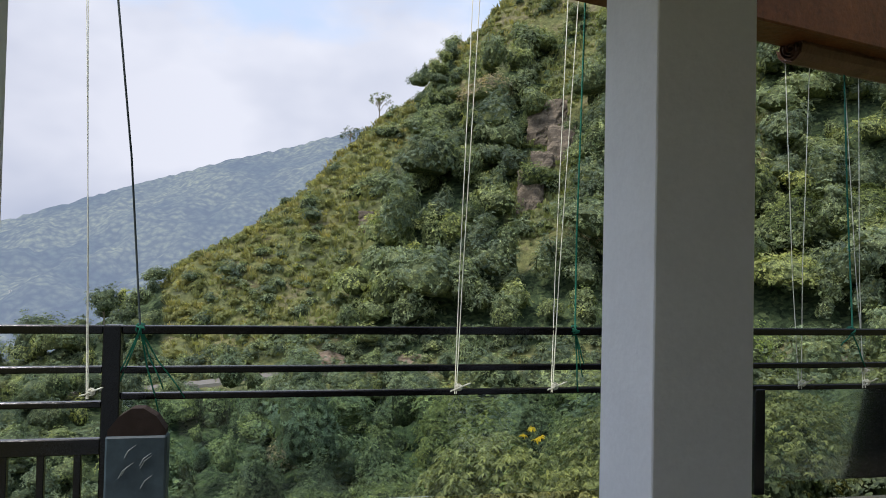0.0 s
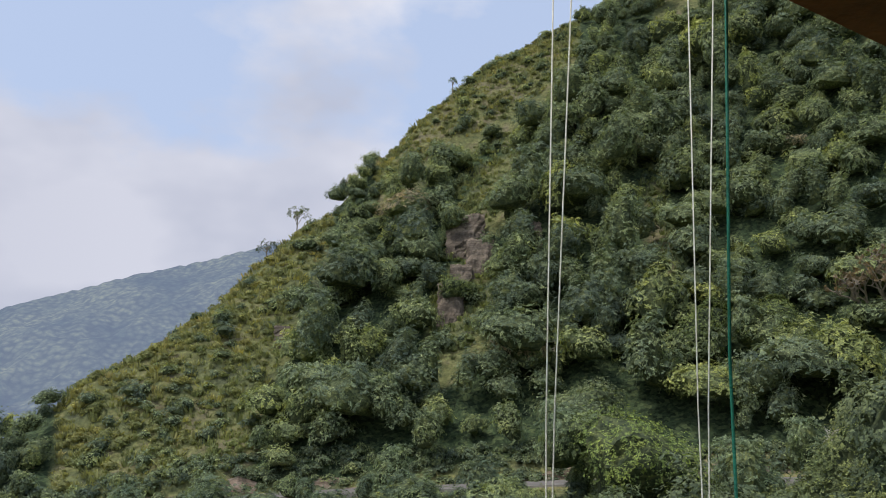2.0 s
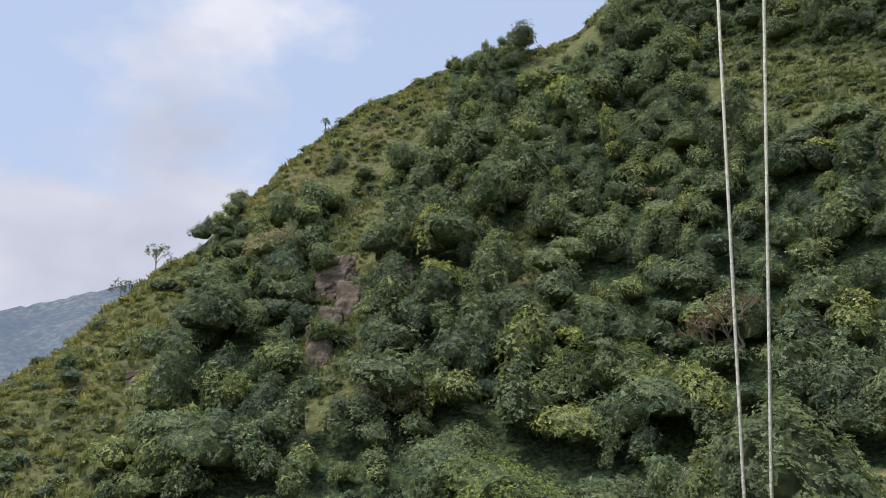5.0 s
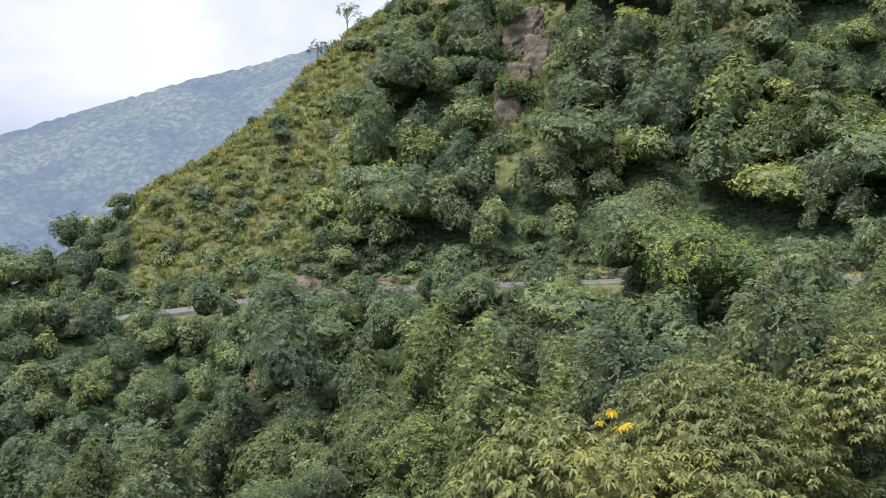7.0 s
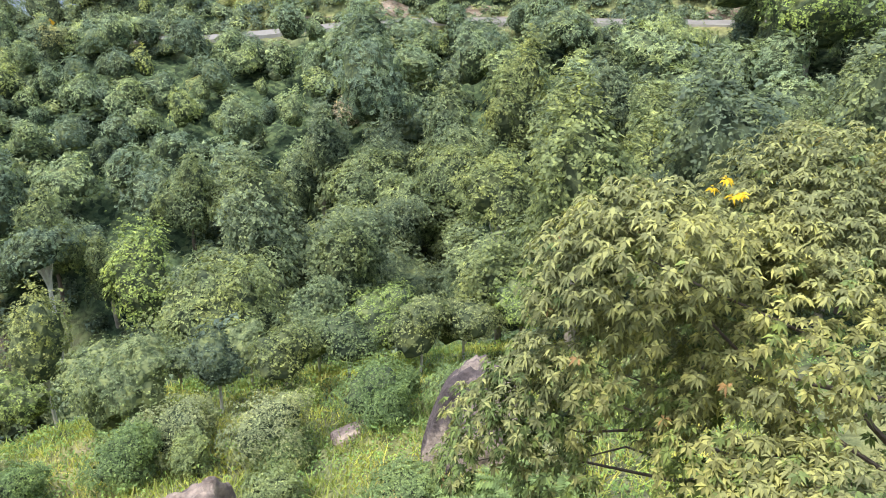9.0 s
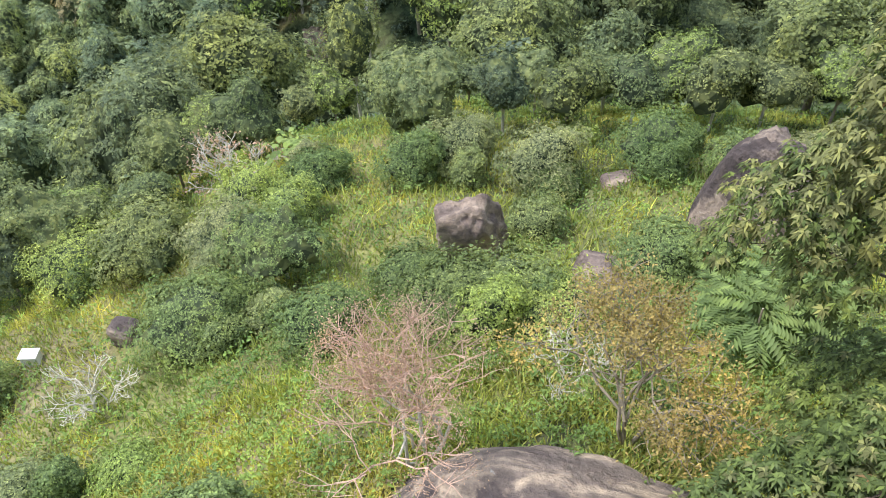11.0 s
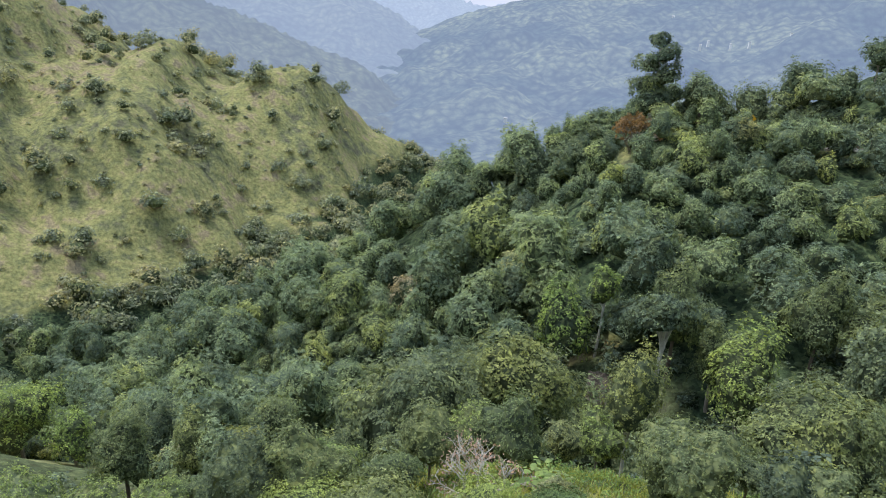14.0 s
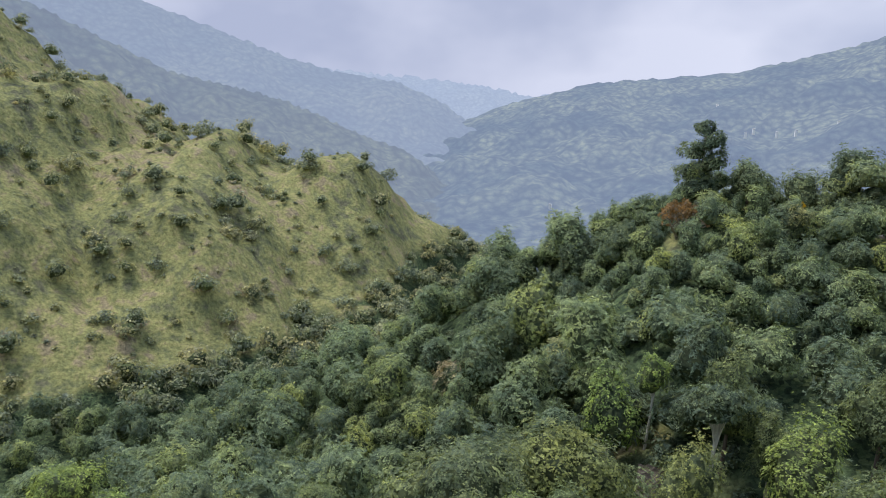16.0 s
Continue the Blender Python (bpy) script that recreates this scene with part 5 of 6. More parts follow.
for k, (px, py, pz) in enumerate(zip(wood_x, wood_y, zs)):
    s = rng.uniform(1.05, 1.65) * (0.58 if wood_az[k] > 57 else 1.0)
    copy_thing(NEAR_KINDS[rng.integers(0, len(NEAR_KINDS))], Matrix.Translation((px, py, pz - 0.4)) @ Matrix.Rotation(rng.uniform(0, 6.28), 4, "Z") @ Matrix.Diagonal((s, s, s * rng.uniform(0.9, 1.15), 1)))
for root in NEAR_KINDS:
    for o in (*root.children_recursive, root):
        bpy.data.objects.remove(o)


# ---- trees that can be told apart ----
def lone_tree(name, label, az, d, radius, low, high, lobes, count, leaf, foot, leafmat, barkmat, seed, flat=0.6, hull=0.6, lean=0.0, sink=0.4, group="single trees on the slopes", cuts=6):
    if hull > 0:
        count, leaf = max(2 * count, min(7000, int(6.28 * radius * (radius + (high - low) / 2) / (0.31 * leaf * leaf)))), leaf * 0.75
    shape, tips = crown(seed, radius, low, high, lobes, count, leaf, flat, hull, cuts)
    x, y, z = on_ground(az, d)
    root = thing(name, (x, y, z - sink), label, "tree", group, seed * 1.7)
    part("trunk", trunk_shape(seed, (low + high) * 0.5, foot, tips, 7, lean), barkmat, root)
    part("crown", shape, leafmat, root)
    return root


def bare_tree(name, label, az, d, high, spread, foot, barkmat, leafmat, seed, twigs=5, leafs=4, leaf=0.12, twigmat=None):
    """A bare tree: trunk, forking limbs and fine twigs with few leaves."""
    rng = np.random.default_rng(seed)
    x, y, z = on_ground(az, d)
    root = thing(name, (x, y, z - 0.2), label, "tree", "bare trees on the terrace", 0.0)
    limbs, twig, pos = [], [], []

    def grow(p, way, length, r, depth):
        q = p + way * length
        m = p.lerp(q, 0.5) + Vector(rng.normal(size=3)) * length * 0.06
        (limbs if depth < 2 else twig).append(tube([p, m, q], [r, r * 0.85, r * 0.65], 6 if depth < 2 else 4, False))
        if depth >= 4:
            pos.extend([q + Vector(rng.normal(size=3)) * 0.12 for _ in range(leafs)])
            return
        for k in range(3 if depth < 2 else twigs - 2):
            out = Vector(rng.normal(size=3))
            out.z = abs(out.z) * 0.4
            w = (way * 0.75 + out.normalized() * (0.75 + 0.1 * depth)).normalized()
            w.z = max(w.z, 0.05)
            grow(q if k == 0 else p.lerp(q, rng.uniform(0.6, 1.0)), w.normalized(), length * rng.uniform(0.6, 0.8), r * 0.62, depth + 1)

    for k in range(3):
        a = 2.1 * k + rng.uniform(0, 1)
        grow(Vector((0, 0, -0.1)), Vector((math.cos(a) * spread, math.sin(a) * spread, 1)).normalized(), high * 0.36, foot, 0)
    part("trunk", joined(limbs), barkmat, root)
    spray = part("fine_twig", joined(twig), twigmat or barkmat, root)
    tagged(spray, "fine bare twigs", kind="stuff")
    if leafs:
        P = np.array([p[:] for p in pos])
        part("foliage", leaves(P, rng.normal(size=P.shape) + np.array([0, 0, 0.6]), leaf, leaf * 0.5, rng), leafmat, root)
    return root


def layered_tree(az, d):
    """A tall tree whose open boughs lie in tiers, one above the other."""
    x, y, z = on_ground(az, d)
    root = thing("layered_tree", (x, y, z - 0.4), "tall tree with layered open crown on the spur", "tree", "single trees on the slopes")
    part("trunk", tube([(0, 0, 0), (0.4, 0.1, 6), (0.1, 0.3, 11), (0.5, 0.1, 16)], [0.42, 0.32, 0.2, 0.06], 8), bark, root)
    for k, (ox, oy, r, low, high) in enumerate(((0.6, -0.2, 4.6, 0.5, 7.6), (-2.8, 0.4, 3.3, 3.6, 8.8), (2.2, 0.6, 3.6, 6.0, 11.6), (-1.0, -0.4, 3.6, 8.2, 13.0), (1.8, 0.2, 3.3, 10.4, 15.0), (0.0, 0.0, 1.9, 13.0, 17.2))):
        (v, f, inner, bough), tips = crown(340 + k, r, low, high, 6, 1400, 0.55, 0.6, 0.46, 3)
        v = v + np.array([ox, oy, 0]) + v[:, :1] * np.array([0, 0, 0.28 if ox > 0 else -0.28])
        part("bough", (v, f, inner, bough), leaf_dark, root)
        part("limb", tube([(0.2, 0.2, low - 0.6), (ox * 0.6, oy * 0.6, (low + high) / 2 - 0.6), (ox, oy, (low + high) / 2)], [0.14, 0.1, 0.05], 6), bark, root)


# skyline and roadside
lone_tree("skyline_tree", "sparse umbrella tree alone on the grassy ridge", 5.0, 212, 4.2, 5.5, 9.5, 7, 160, 0.9, 0.22, leaf_tree, bark, 301, 0.4, 0.0)
lone_tree("skyline_tree", "sparse small tree on the grassy ridge", 7.2, 205, 3.6, 2.0, 6.0, 6, 150, 0.9, 0.2, leaf_tree, bark, 302, 0.5, 0.0)
lone_tree("skyline_tree", "thin tree on the high ridge", -7.2, 255, 1.8, 4.0, 8.5, 5, 90, 0.9, 0.2, leaf_tree, bark, 303, 0.7, 0.0)
lone_tree("skyline_tree", "rounded tree at the end of the ridge", 24.6, 163, 4.2, 1.5, 9.0, 8, 200, 0.6, 0.25, leaf_dark, bark, 304)
lone_tree("skyline_tree", "small tree on the grassy ridge", 12.0, 187, 2.0, 1.0, 3.6, 4, 120, 0.7, 0.14, leaf_dark, bark, 305)
lone_tree("roadside_tree", "large dark green tree where the road bends", 29.0, 163, 5.6, -2.0, 11.5, 14, 300, 0.7, 0.5, leaf_dark, bark_dark, 306)
lone_tree("roadside_tree", "large green tree above the road bend", 26.4, 158, 4.6, -2.0, 8.0, 12, 260, 0.7, 0.4, leaf_dark, bark_dark, 307)
lone_tree("roadside_tree", "dark green tree above the road bend", 31.6, 166, 4.8, -2.0, 9.5, 11, 240, 0.6, 0.35, leaf_dark, bark_dark, 326)
lone_tree("roadside_tree", "dark green tree above the road bend", 33.4, 172, 3.8, -2.0, 7.0, 10, 240, 0.6, 0.3, leaf_dark, bark_dark, 327)
lone_tree("roadside_tree", "green tree above the road bend", 23.4, 156, 4.0, 0.2, 7.0, 10, 240, 0.6, 0.3, leaf_dark, bark_dark, 328)
lone_tree("roadside_tree", "green tree above the road", 21.8, 153, 3.6, 0.3, 6.5, 10, 220, 0.6, 0.25, leaf_dark, bark, 329)
lone_tree("roadside_tree", "low leafy tree on the outer edge of the road", 29.6, 143, 1.9, 0.2, 3.6, 9, 200, 0.5, 0.15, leaf_dark, bark, 335)
layered_tree(38.6, 150)
lone_tree("spur_tree", "dark rounded tree beside the tall layered tree", 35.2, 148, 5.5, 1.0, 9.5, 14, 300, 0.7, 0.4, leaf_dark, bark_dark, 309)
bare_tree("russet_tree", "half-bare russet tree on the spur", 39.6, 141, 9.0, 0.8, 0.3, bark, leaf_rust, 310, 5, 3, 0.9)
lone_tree("spur_tree", "dark dense tree on the falling spur", 46.0, 154, 6.0, -3.5, 10.0, 12, 280, 0.7, 0.35, leaf_dark, bark_dark, 311)
lone_tree("spur_tree", "dark dense tree on the falling spur", 43.3, 150, 5.5, -3.5, 8.5, 11, 260, 0.7, 0.35, leaf_dark, bark_dark, 312)
lone_tree("spur_tree", "low dense tree filling the back of the spur", 48.8, 168, 4.6, -3.0, 6.0, 10, 260, 0.7, 0.3, leaf_dark, bark_dark, 313)
lone_tree("spur_tree", "low dense tree filling the back of the spur", 42.2, 160, 4.2, -3.0, 5.5, 10, 260, 0.7, 0.3, leaf_dark, bark_dark, 346)
lone_tree("spur_tree", "tall brownish-green tree on the falling spur", 52.9, 162, 6.4, -1.0, 15.5, 12, 280, 0.7, 0.35, leaf_dark, bark, 313)
lone_tree("dome_tree", "wide dome-shaped grey-green tree above the road", -17.4, 132.5, 9.5, 0.3, 11.5, 20, 1300, 0.5, 0.45, leaf_dome, bark, 314, 0.8)
lone_tree("lime_tree", "bright lime-green spreading tree below the road", -21.3, 104, 10.0, 2.0, 19.0, 22, 1800, 0.5, 0.45, leaf_lime, bark, 315, 0.7, 0.66)
lone_tree("lime_tree", "bright green tree at the foot of the hill", -7.3, 168, 5.2, 0.5, 8.5, 10, 260, 0.6, 0.3, leaf_lime_hill, bark, 316)
lone_tree("lime_tree", "bright yellow-green tree at the foot of the hill", -26.0, 148, 6.5, 1.0, 13.0, 12, 300, 0.6, 0.35, leaf_lime_hill, bark, 317)
lone_tree("lime_tree", "bright yellow-green tree at the foot of the hill", -31.0, 150, 6.0, 1.0, 12.0, 12, 300, 0.6, 0.35, leaf_lime_hill, bark, 318)
bare_tree("brown_tree", "brown half-bare spreading tree on the hill", -37.5, 152, 16.0, 0.7, 0.5, bark, leaf_brown, 319, 5, 4, 1.1)
bare_tree("brown_tree", "leafless grey tree beside the road", -33.0, 127, 6.0, 0.9, 0.14, bark_pale, leaf_tree, 320, 5, 1, 0.5)

# gully
lone_tree("lime_tree", "bright yellow-green rounded tree low in the gully", 86.3, 112, 7.0, 1.0, 15.0, 14, 600, 0.5, 0.35, leaf_lime, bark, 336)
lone_tree("lime_tree", "small bright yellow-green tree low in the gully", 82.8, 104, 4.0, 0.5, 10.0, 9, 400, 0.5, 0.25, leaf_lime, bark, 337)
lone_tree("pale_trunk_tree", "grey-green umbrella tree with a long pale trunk", 35.4, 80, 4.7, 11.5, 16.5, 12, 600, 0.4, 0.34, leaf_dark, bark_pale, 321, 0.55)
lone_tree("creeper_tree", "tall yellow-green tree smothered in creepers", 28.4, 76, 4.0, 0.5, 17.0, 18, 900, 0.45, 0.3, leaf_lime, bark, 322, 1.2)
lone_tree("creeper_tree", "tall green tree smothered in creepers", 43.0, 88, 3.6, 0.5, 16.0, 15, 800, 0.45, 0.3, leaf_lime, bark, 323, 1.2)
lone_tree("slender_tree", "slender bright green tree with a pale stem", 40.2, 90, 2.4, 6.0, 14.0, 8, 500, 0.45, 0.2, leaf_lime, bark_pale, 324, 0.9)
lone_tree("slender_tree", "tall slender grey-green tree at the edge of the grass", 36.8, 38, 1.9, 3.0, 10.0, 10, 1300, 0.26, 0.13, leaf_tree, bark_pale, 325, 1.0)

# along the edge of the terrace
leaf_edge = foliage("leaves_edge_trees", [(0.0, (0.153, 0.203, 0.104)), (0.6, (0.207, 0.261, 0.117)), (1.0, (0.27, 0.297, 0.14))], True, 0.35, cell=11)
leaf_lime_edge = foliage("leaves_lime_edge_trees", [(0.0, (0.25, 0.33, 0.11)), (1.0, (0.31, 0.38, 0.13))], True, 0.35, cell=11)
edge_rng = np.random.default_rng(61)
EDGE = [(-3, 33), (2, 31), (6, 30), (9, 32), (12.5, 29.5), (15, 33), (18, 29), (21, 31.5), (24, 29), (27, 33), (30.5, 29), (33, 34), (39, 36), (42, 38), (46, 36), (50, 37.5), (54, 36), (57, 39), (67, 34), (72, 33), (76.5, 35), (62, 38), (82, 38), (87, 42), (-8, 36), (-13, 34), (-18, 38)]
for k, (az, d) in enumerate(EDGE):
    r = edge_rng.uniform(1.3, 2.1) * (1.15 if az > 60 else 1.0)
    hi = edge_rng.uniform(3.0, 5.2)
    lone_tree("edge_tree", "small leafy tree at the edge of the grass terrace", az, d, r, 1.3, hi, 12, 900, 0.2, 0.09, leaf_tree if 14 < az < 34 else leaf_lime_edge if k % 3 == 0 or az > 72 else leaf_edge, bark_pale if k % 3 else bark, 400 + k, 0.8, 0.7, group="trees along the terrace edge")
for k, (az, d, r, low, hi, mat, label) in enumerate((
        (69.5, 31.0, 2.4, 0.5, 5.6, leaf_tree, "dark green tree with a broad rounded crown on the terrace edge"),
        (64.4, 30.0, 2.5, 0.4, 5.4, leaf_tree, "dark green tree with a broad rounded crown on the terrace edge"),
        (57.0, 29.5, 1.7, 0.2, 3.6, leaf_edge, "rounded grey-green small tree on the terrace edge"),
        (46.6, 32.5, 2.0, 0.6, 4.8, leaf_edge, "rounded grey-green small tree on the terrace edge"),
        (53.6, 31.5, 1.8, 0.8, 5.2, leaf_edge, "grey-green small tree on the terrace edge"),
        (33.4, 30.5, 1.8, 0.2, 4.0, leaf_tree, "dense dark green small tree on the terrace edge"),
        (64.6, 26.6, 1.6, -0.3, 2.3, leaf_bush, "broad green bush in yellow grass"),
        (57.8, 25.4, 1.7, -0.3, 2.9, leaf_edge, "yellow-green bush in tall grass"),
        (52.4, 23.2, 1.4, -0.3, 1.9, leaf_bush, "low green bush in tall grass"),
        (45.8, 23.4, 1.5, -0.3, 2.2, leaf_bush, "low green bush in tall grass"))):
    lone_tree("edge_tree" if low > 0 else "terrace_bush", label, az, d, r, low, hi, 12, 900, 0.2, 0.09, mat, bark, 430 + k, 0.8, 0.68, group="trees along the terrace edge" if low > 0 else "bushes on the terrace")
bare_tree("dead_tree", "pale leafless tree at the edge of the terrace", 49.0, 28.5, 3.6, 0.9, 0.08, bark_pale, leaf_pink, 330, 5, 2, 0.16)

# on the terrace
leaf_grey_bush = foliage("leaves_grey_bush", [(0.0, (0.24, 0.29, 0.15)), (1.0, (0.31, 0.33, 0.18))], True, 0.35, cell=24)
leaf_dark_bush = foliage("leaves_dark_bush", [(0.0, (0.15, 0.21, 0.09)), (1.0, (0.20, 0.25, 0.10))], True, 0.35, cell=20)
bare_tree("pink_tree", "bare tree with pinkish dry twigs beside the huge boulder", 34.5, 8.9, 5.3, 0.32, 0.055, bark_pale, leaf_pink, 331, 6, 26, 0.05, twig_pink)
bare_tree("orange_tree", "thin tree with sparse orange-yellow leaves behind the huge boulder", 6.6, 9.6, 5.0, 0.22, 0.06, bark, leaf_straw, 332, 6, 18, 0.09)
bare_tree("white_bush", "leafless whitish bush behind the huge boulder", 15.5, 11.5, 2.0, 1.2, 0.035, bark_pale, leaf_pink, 333, 5, 0)
bare_tree("dead_tree", "small leafless tree in yellow grass", 69.0, 18.5, 2.8, 0.4, 0.05, bark_pale, leaf_pink, 334, 5, 0)
lone_tree("terrace_tree", "green tree with several pale stems in the grass", 47.0, 20.0, 2.1, 0.7, 3.8, 9, 1900, 0.2, 0.08, leaf_bush, bark_pale, 341, 0.8, 0.6, group="bushes on the terrace")
BUSHES = [(65, 27.1, 2.2, 2.6), (58.8, 25.9, 2.3, 2.7), (52, 22.8, 2.0, 2.6), (57.8, 18.5, 2.2, 2.4), (29, 14.6, 2.1, 1.9), (23.5, 14.6, 2.4, 2.0), (18, 14.0, 1.9, 1.7), (7.0, 17.8, 1.6, 1.8), (-6.5, 19.4, 1.3, 1.6), (20.3, 20.0, 1.2, 1.5),
          (34.0, 17.0, 1.4, 1.5), (44.4, 15.4, 1.8, 1.8), (48.3, 25.5, 1.9, 2.8), (32.5, 25.0, 1.5, 2.4), (19.8, 24.0, 1.9, 2.8), (10.2, 25.6, 2.0, 2.8), (77.8, 23.9, 2.3, 2.4), (53.1, 19.0, 1.7, 1.9), (45, 23.5, 1.7, 2.4), (41.5, 26, 1.6, 2.2), (27.5, 26, 1.8, 2.4), (2, 25.5, 1.6, 2.2)]
OPEN = [(75, 31, 3.6), (70, 30, 2.8), (72, 25, 2.0), (39.3, 20.6, 2.9), (36.5, 22.8, 2.3), (15, 20.5, 2.4), (11.7, 19.5, 2.2), (68, 20, 2.7), (64, 17.5, 2.0), (-12.9, 19.8, 2.2), (60, 14, 2.0), (53, 11.5, 1.6), (-9, 13.5, 1.5), (0, 11.5, 1.3), (26.3, 20.0, 2.4), (13.5, 16.5, 1.5), (10, 6, 5.0), (37.5, 9.3, 2.2), (5, 10.6, 1.6), (71, 23.0, 1.5), (2.0, 20.5, 2.0), (1.5, 22.5, 2.0), (26, 18.0, 2.0)]
bx, by, bush_rng = scatter(-36, 8, 4, 44, 2.5, 66)
baz, bd = az_d(bx, by)
free = (baz > -16) & (baz < 95) & (bd > 6.8) & (bd < 28) & (bush_rng.random(len(bx)) < 0.46)
for az, d, r in OPEN:
    free &= np.hypot(bx - spot(az, d)[0], by - spot(az, d)[1]) > r + 0.5
BUSHES += [(a, d, bush_rng.uniform(0.8, 1.7), bush_rng.uniform(0.8, 2.2)) for a, d in zip(baz[free], bd[free])]
for k, (az, d, r, hi) in enumerate(BUSHES):
    full = int(300 + 520 * r)
    shape, tips = crown(500 + k, r, -0.3, hi, 9, int(full * 3.4), (0.13, 0.17, 0.15)[k % 3], 0.8, 0.56, 4, per=3)
    x, y, z = on_ground(az, d)
    kind = (0, 1, 2, 1, 3, 1)[k % 6]
    label = ("bright yellow-green leafy bush in the long grass", "leafy mid-green bush in the long grass", "grey-green feathery bush in the long grass", "dark green bush in the long grass")[kind]
    root = thing("bush", (x, y, z - 0.1), label, "bush", "bushes on the terrace")
    part("stem", trunk_shape(500 + k, hi * 0.5, 0.04, tips[:5], 5), bark_pale if kind == 2 else bark, root)
    part("foliage", shape, (leaf_lime_bush, leaf_bush, leaf_grey_bush, leaf_dark_bush)[kind], root)


leaf_frond = foliage("leaves_frond", [(0.0, (0.165, 0.235, 0.09)), (1.0, (0.20, 0.27, 0.10))], True, 0.35)


# papaya and banana
def frond(stem, w, side, length, droop, pairs):
    """A feathered leaf: leaflets in pairs along a bent rib."""
    vs = []
    at = lambda t: Vector((0, 0, stem)) + w * length * t - Vector((0, 0, droop * length * t * t))
    for k in range(1, pairs + 1):
        t = 0.12 + 0.88 * k / pairs
        c, go = at(t), (at(t) - at(t - 0.05)).normalized()
        long = length * 0.24 * math.sin(math.pi * (0.15 + 0.75 * t)) + 0.05
        for q in (-1, 1):
            tip = c + (side * q * 0.9 + go * 0.5).normalized() * long - Vector((0, 0, long * 0.3))
            m = c.lerp(tip, 0.5) + Vector((0, 0, 0.012))
            vs += [c, m + go * long * 0.17, tip, m - go * long * 0.17]
    n = len(vs) // 4
    return np.array([q[:] for q in vs]), np.arange(4 * n).reshape(-1, 4)


def fan_plant(name, label, az, d, stem, count, length, width, mat, seed, droop, pairs=0):
    rng = np.random.default_rng(seed)
    x, y, z = on_ground(az, d)
    root = thing(name, (x, y, z - 0.1), label, "plant", "broad-leaved plants on the terrace")
    part("stem", tube([(0, 0, 0), (0.05, 0, stem * 0.5), (0, 0.04, stem)], [0.05, 0.04, 0.025] if pairs else [0.07, 0.06, 0.045], 8), bark if pairs else bark_pale, root)
    for k in range(count):
        a = 2.4 * k
        up = 0.75 - 0.9 * k / count
        w = Vector((math.cos(a), math.sin(a), up)).normalized()
        side = w.cross(Vector((0, 0, 1))).normalized()
        if pairs:
            part("leaf", frond(stem * (0.35 + 0.65 * (k % 5) / 4), w, side, length * rng.uniform(0.75, 1.15), droop, pairs), mat, root)
            continue
        vs, fs = [], []
        for s in range(6):
            t = s / 5
            c = Vector((0, 0, stem)) + w * length * t - Vector((0, 0, droop * length * t * t))
            h = width * math.sin(math.pi * min(0.97, 0.08 + t * 0.9)) * 0.5
            vs += [c - side * h - Vector((0, 0, h * 0.25)), c + Vector((0, 0, 0)), c + side * h - Vector((0, 0, h * 0.25))]
        for s in range(5):
            fs += [(3 * s, 3 * s + 1, 3 * s + 4, 3 * s + 3), (3 * s + 1, 3 * s + 2, 3 * s + 5, 3 * s + 4)]
        part("leaf", (np.array([q[:] for q in vs]), np.array(fs)), mat, root)


for az, d, size in ((-1.0, 15.0, 1.35), (-3.2, 14.4, 1.4), (-5.2, 15.2, 1.4), (-7.8, 15.8, 1.3), (-2.8, 16.4, 1.3), (-6.0, 16.8, 1.3), (0.6, 16.0, 1.2)):
    fan_plant("feathery_shrub", "dark green shrub with long drooping feathered leaves", az, d, 1.9, 34, size, 0.3, leaf_frond, 360 + int(d * 10), 0.45, 11)
fan_plant("papaya", "slender papaya with bright yellow-green leaves", 63.7, 30.5, 3.6, 12, 0.9, 0.5, leaf_lime, 351, 0.5)
fan_plant("papaya", "slender papaya with bright yellow-green leaves", 62.5, 31.0, 3.0, 10, 0.8, 0.5, leaf_lime, 352, 0.5)
fan_plant("banana_plant", "green banana plant at the edge of the terrace", 44.2, 28.5, 1.2, 9, 1.7, 0.5, leaf_lime, 353, 0.45)
fan_plant("banana_plant", "green banana plant at the edge of the terrace", 43.0, 29.5, 1.0, 8, 1.5, 0.45, leaf_lime, 354, 0.45)


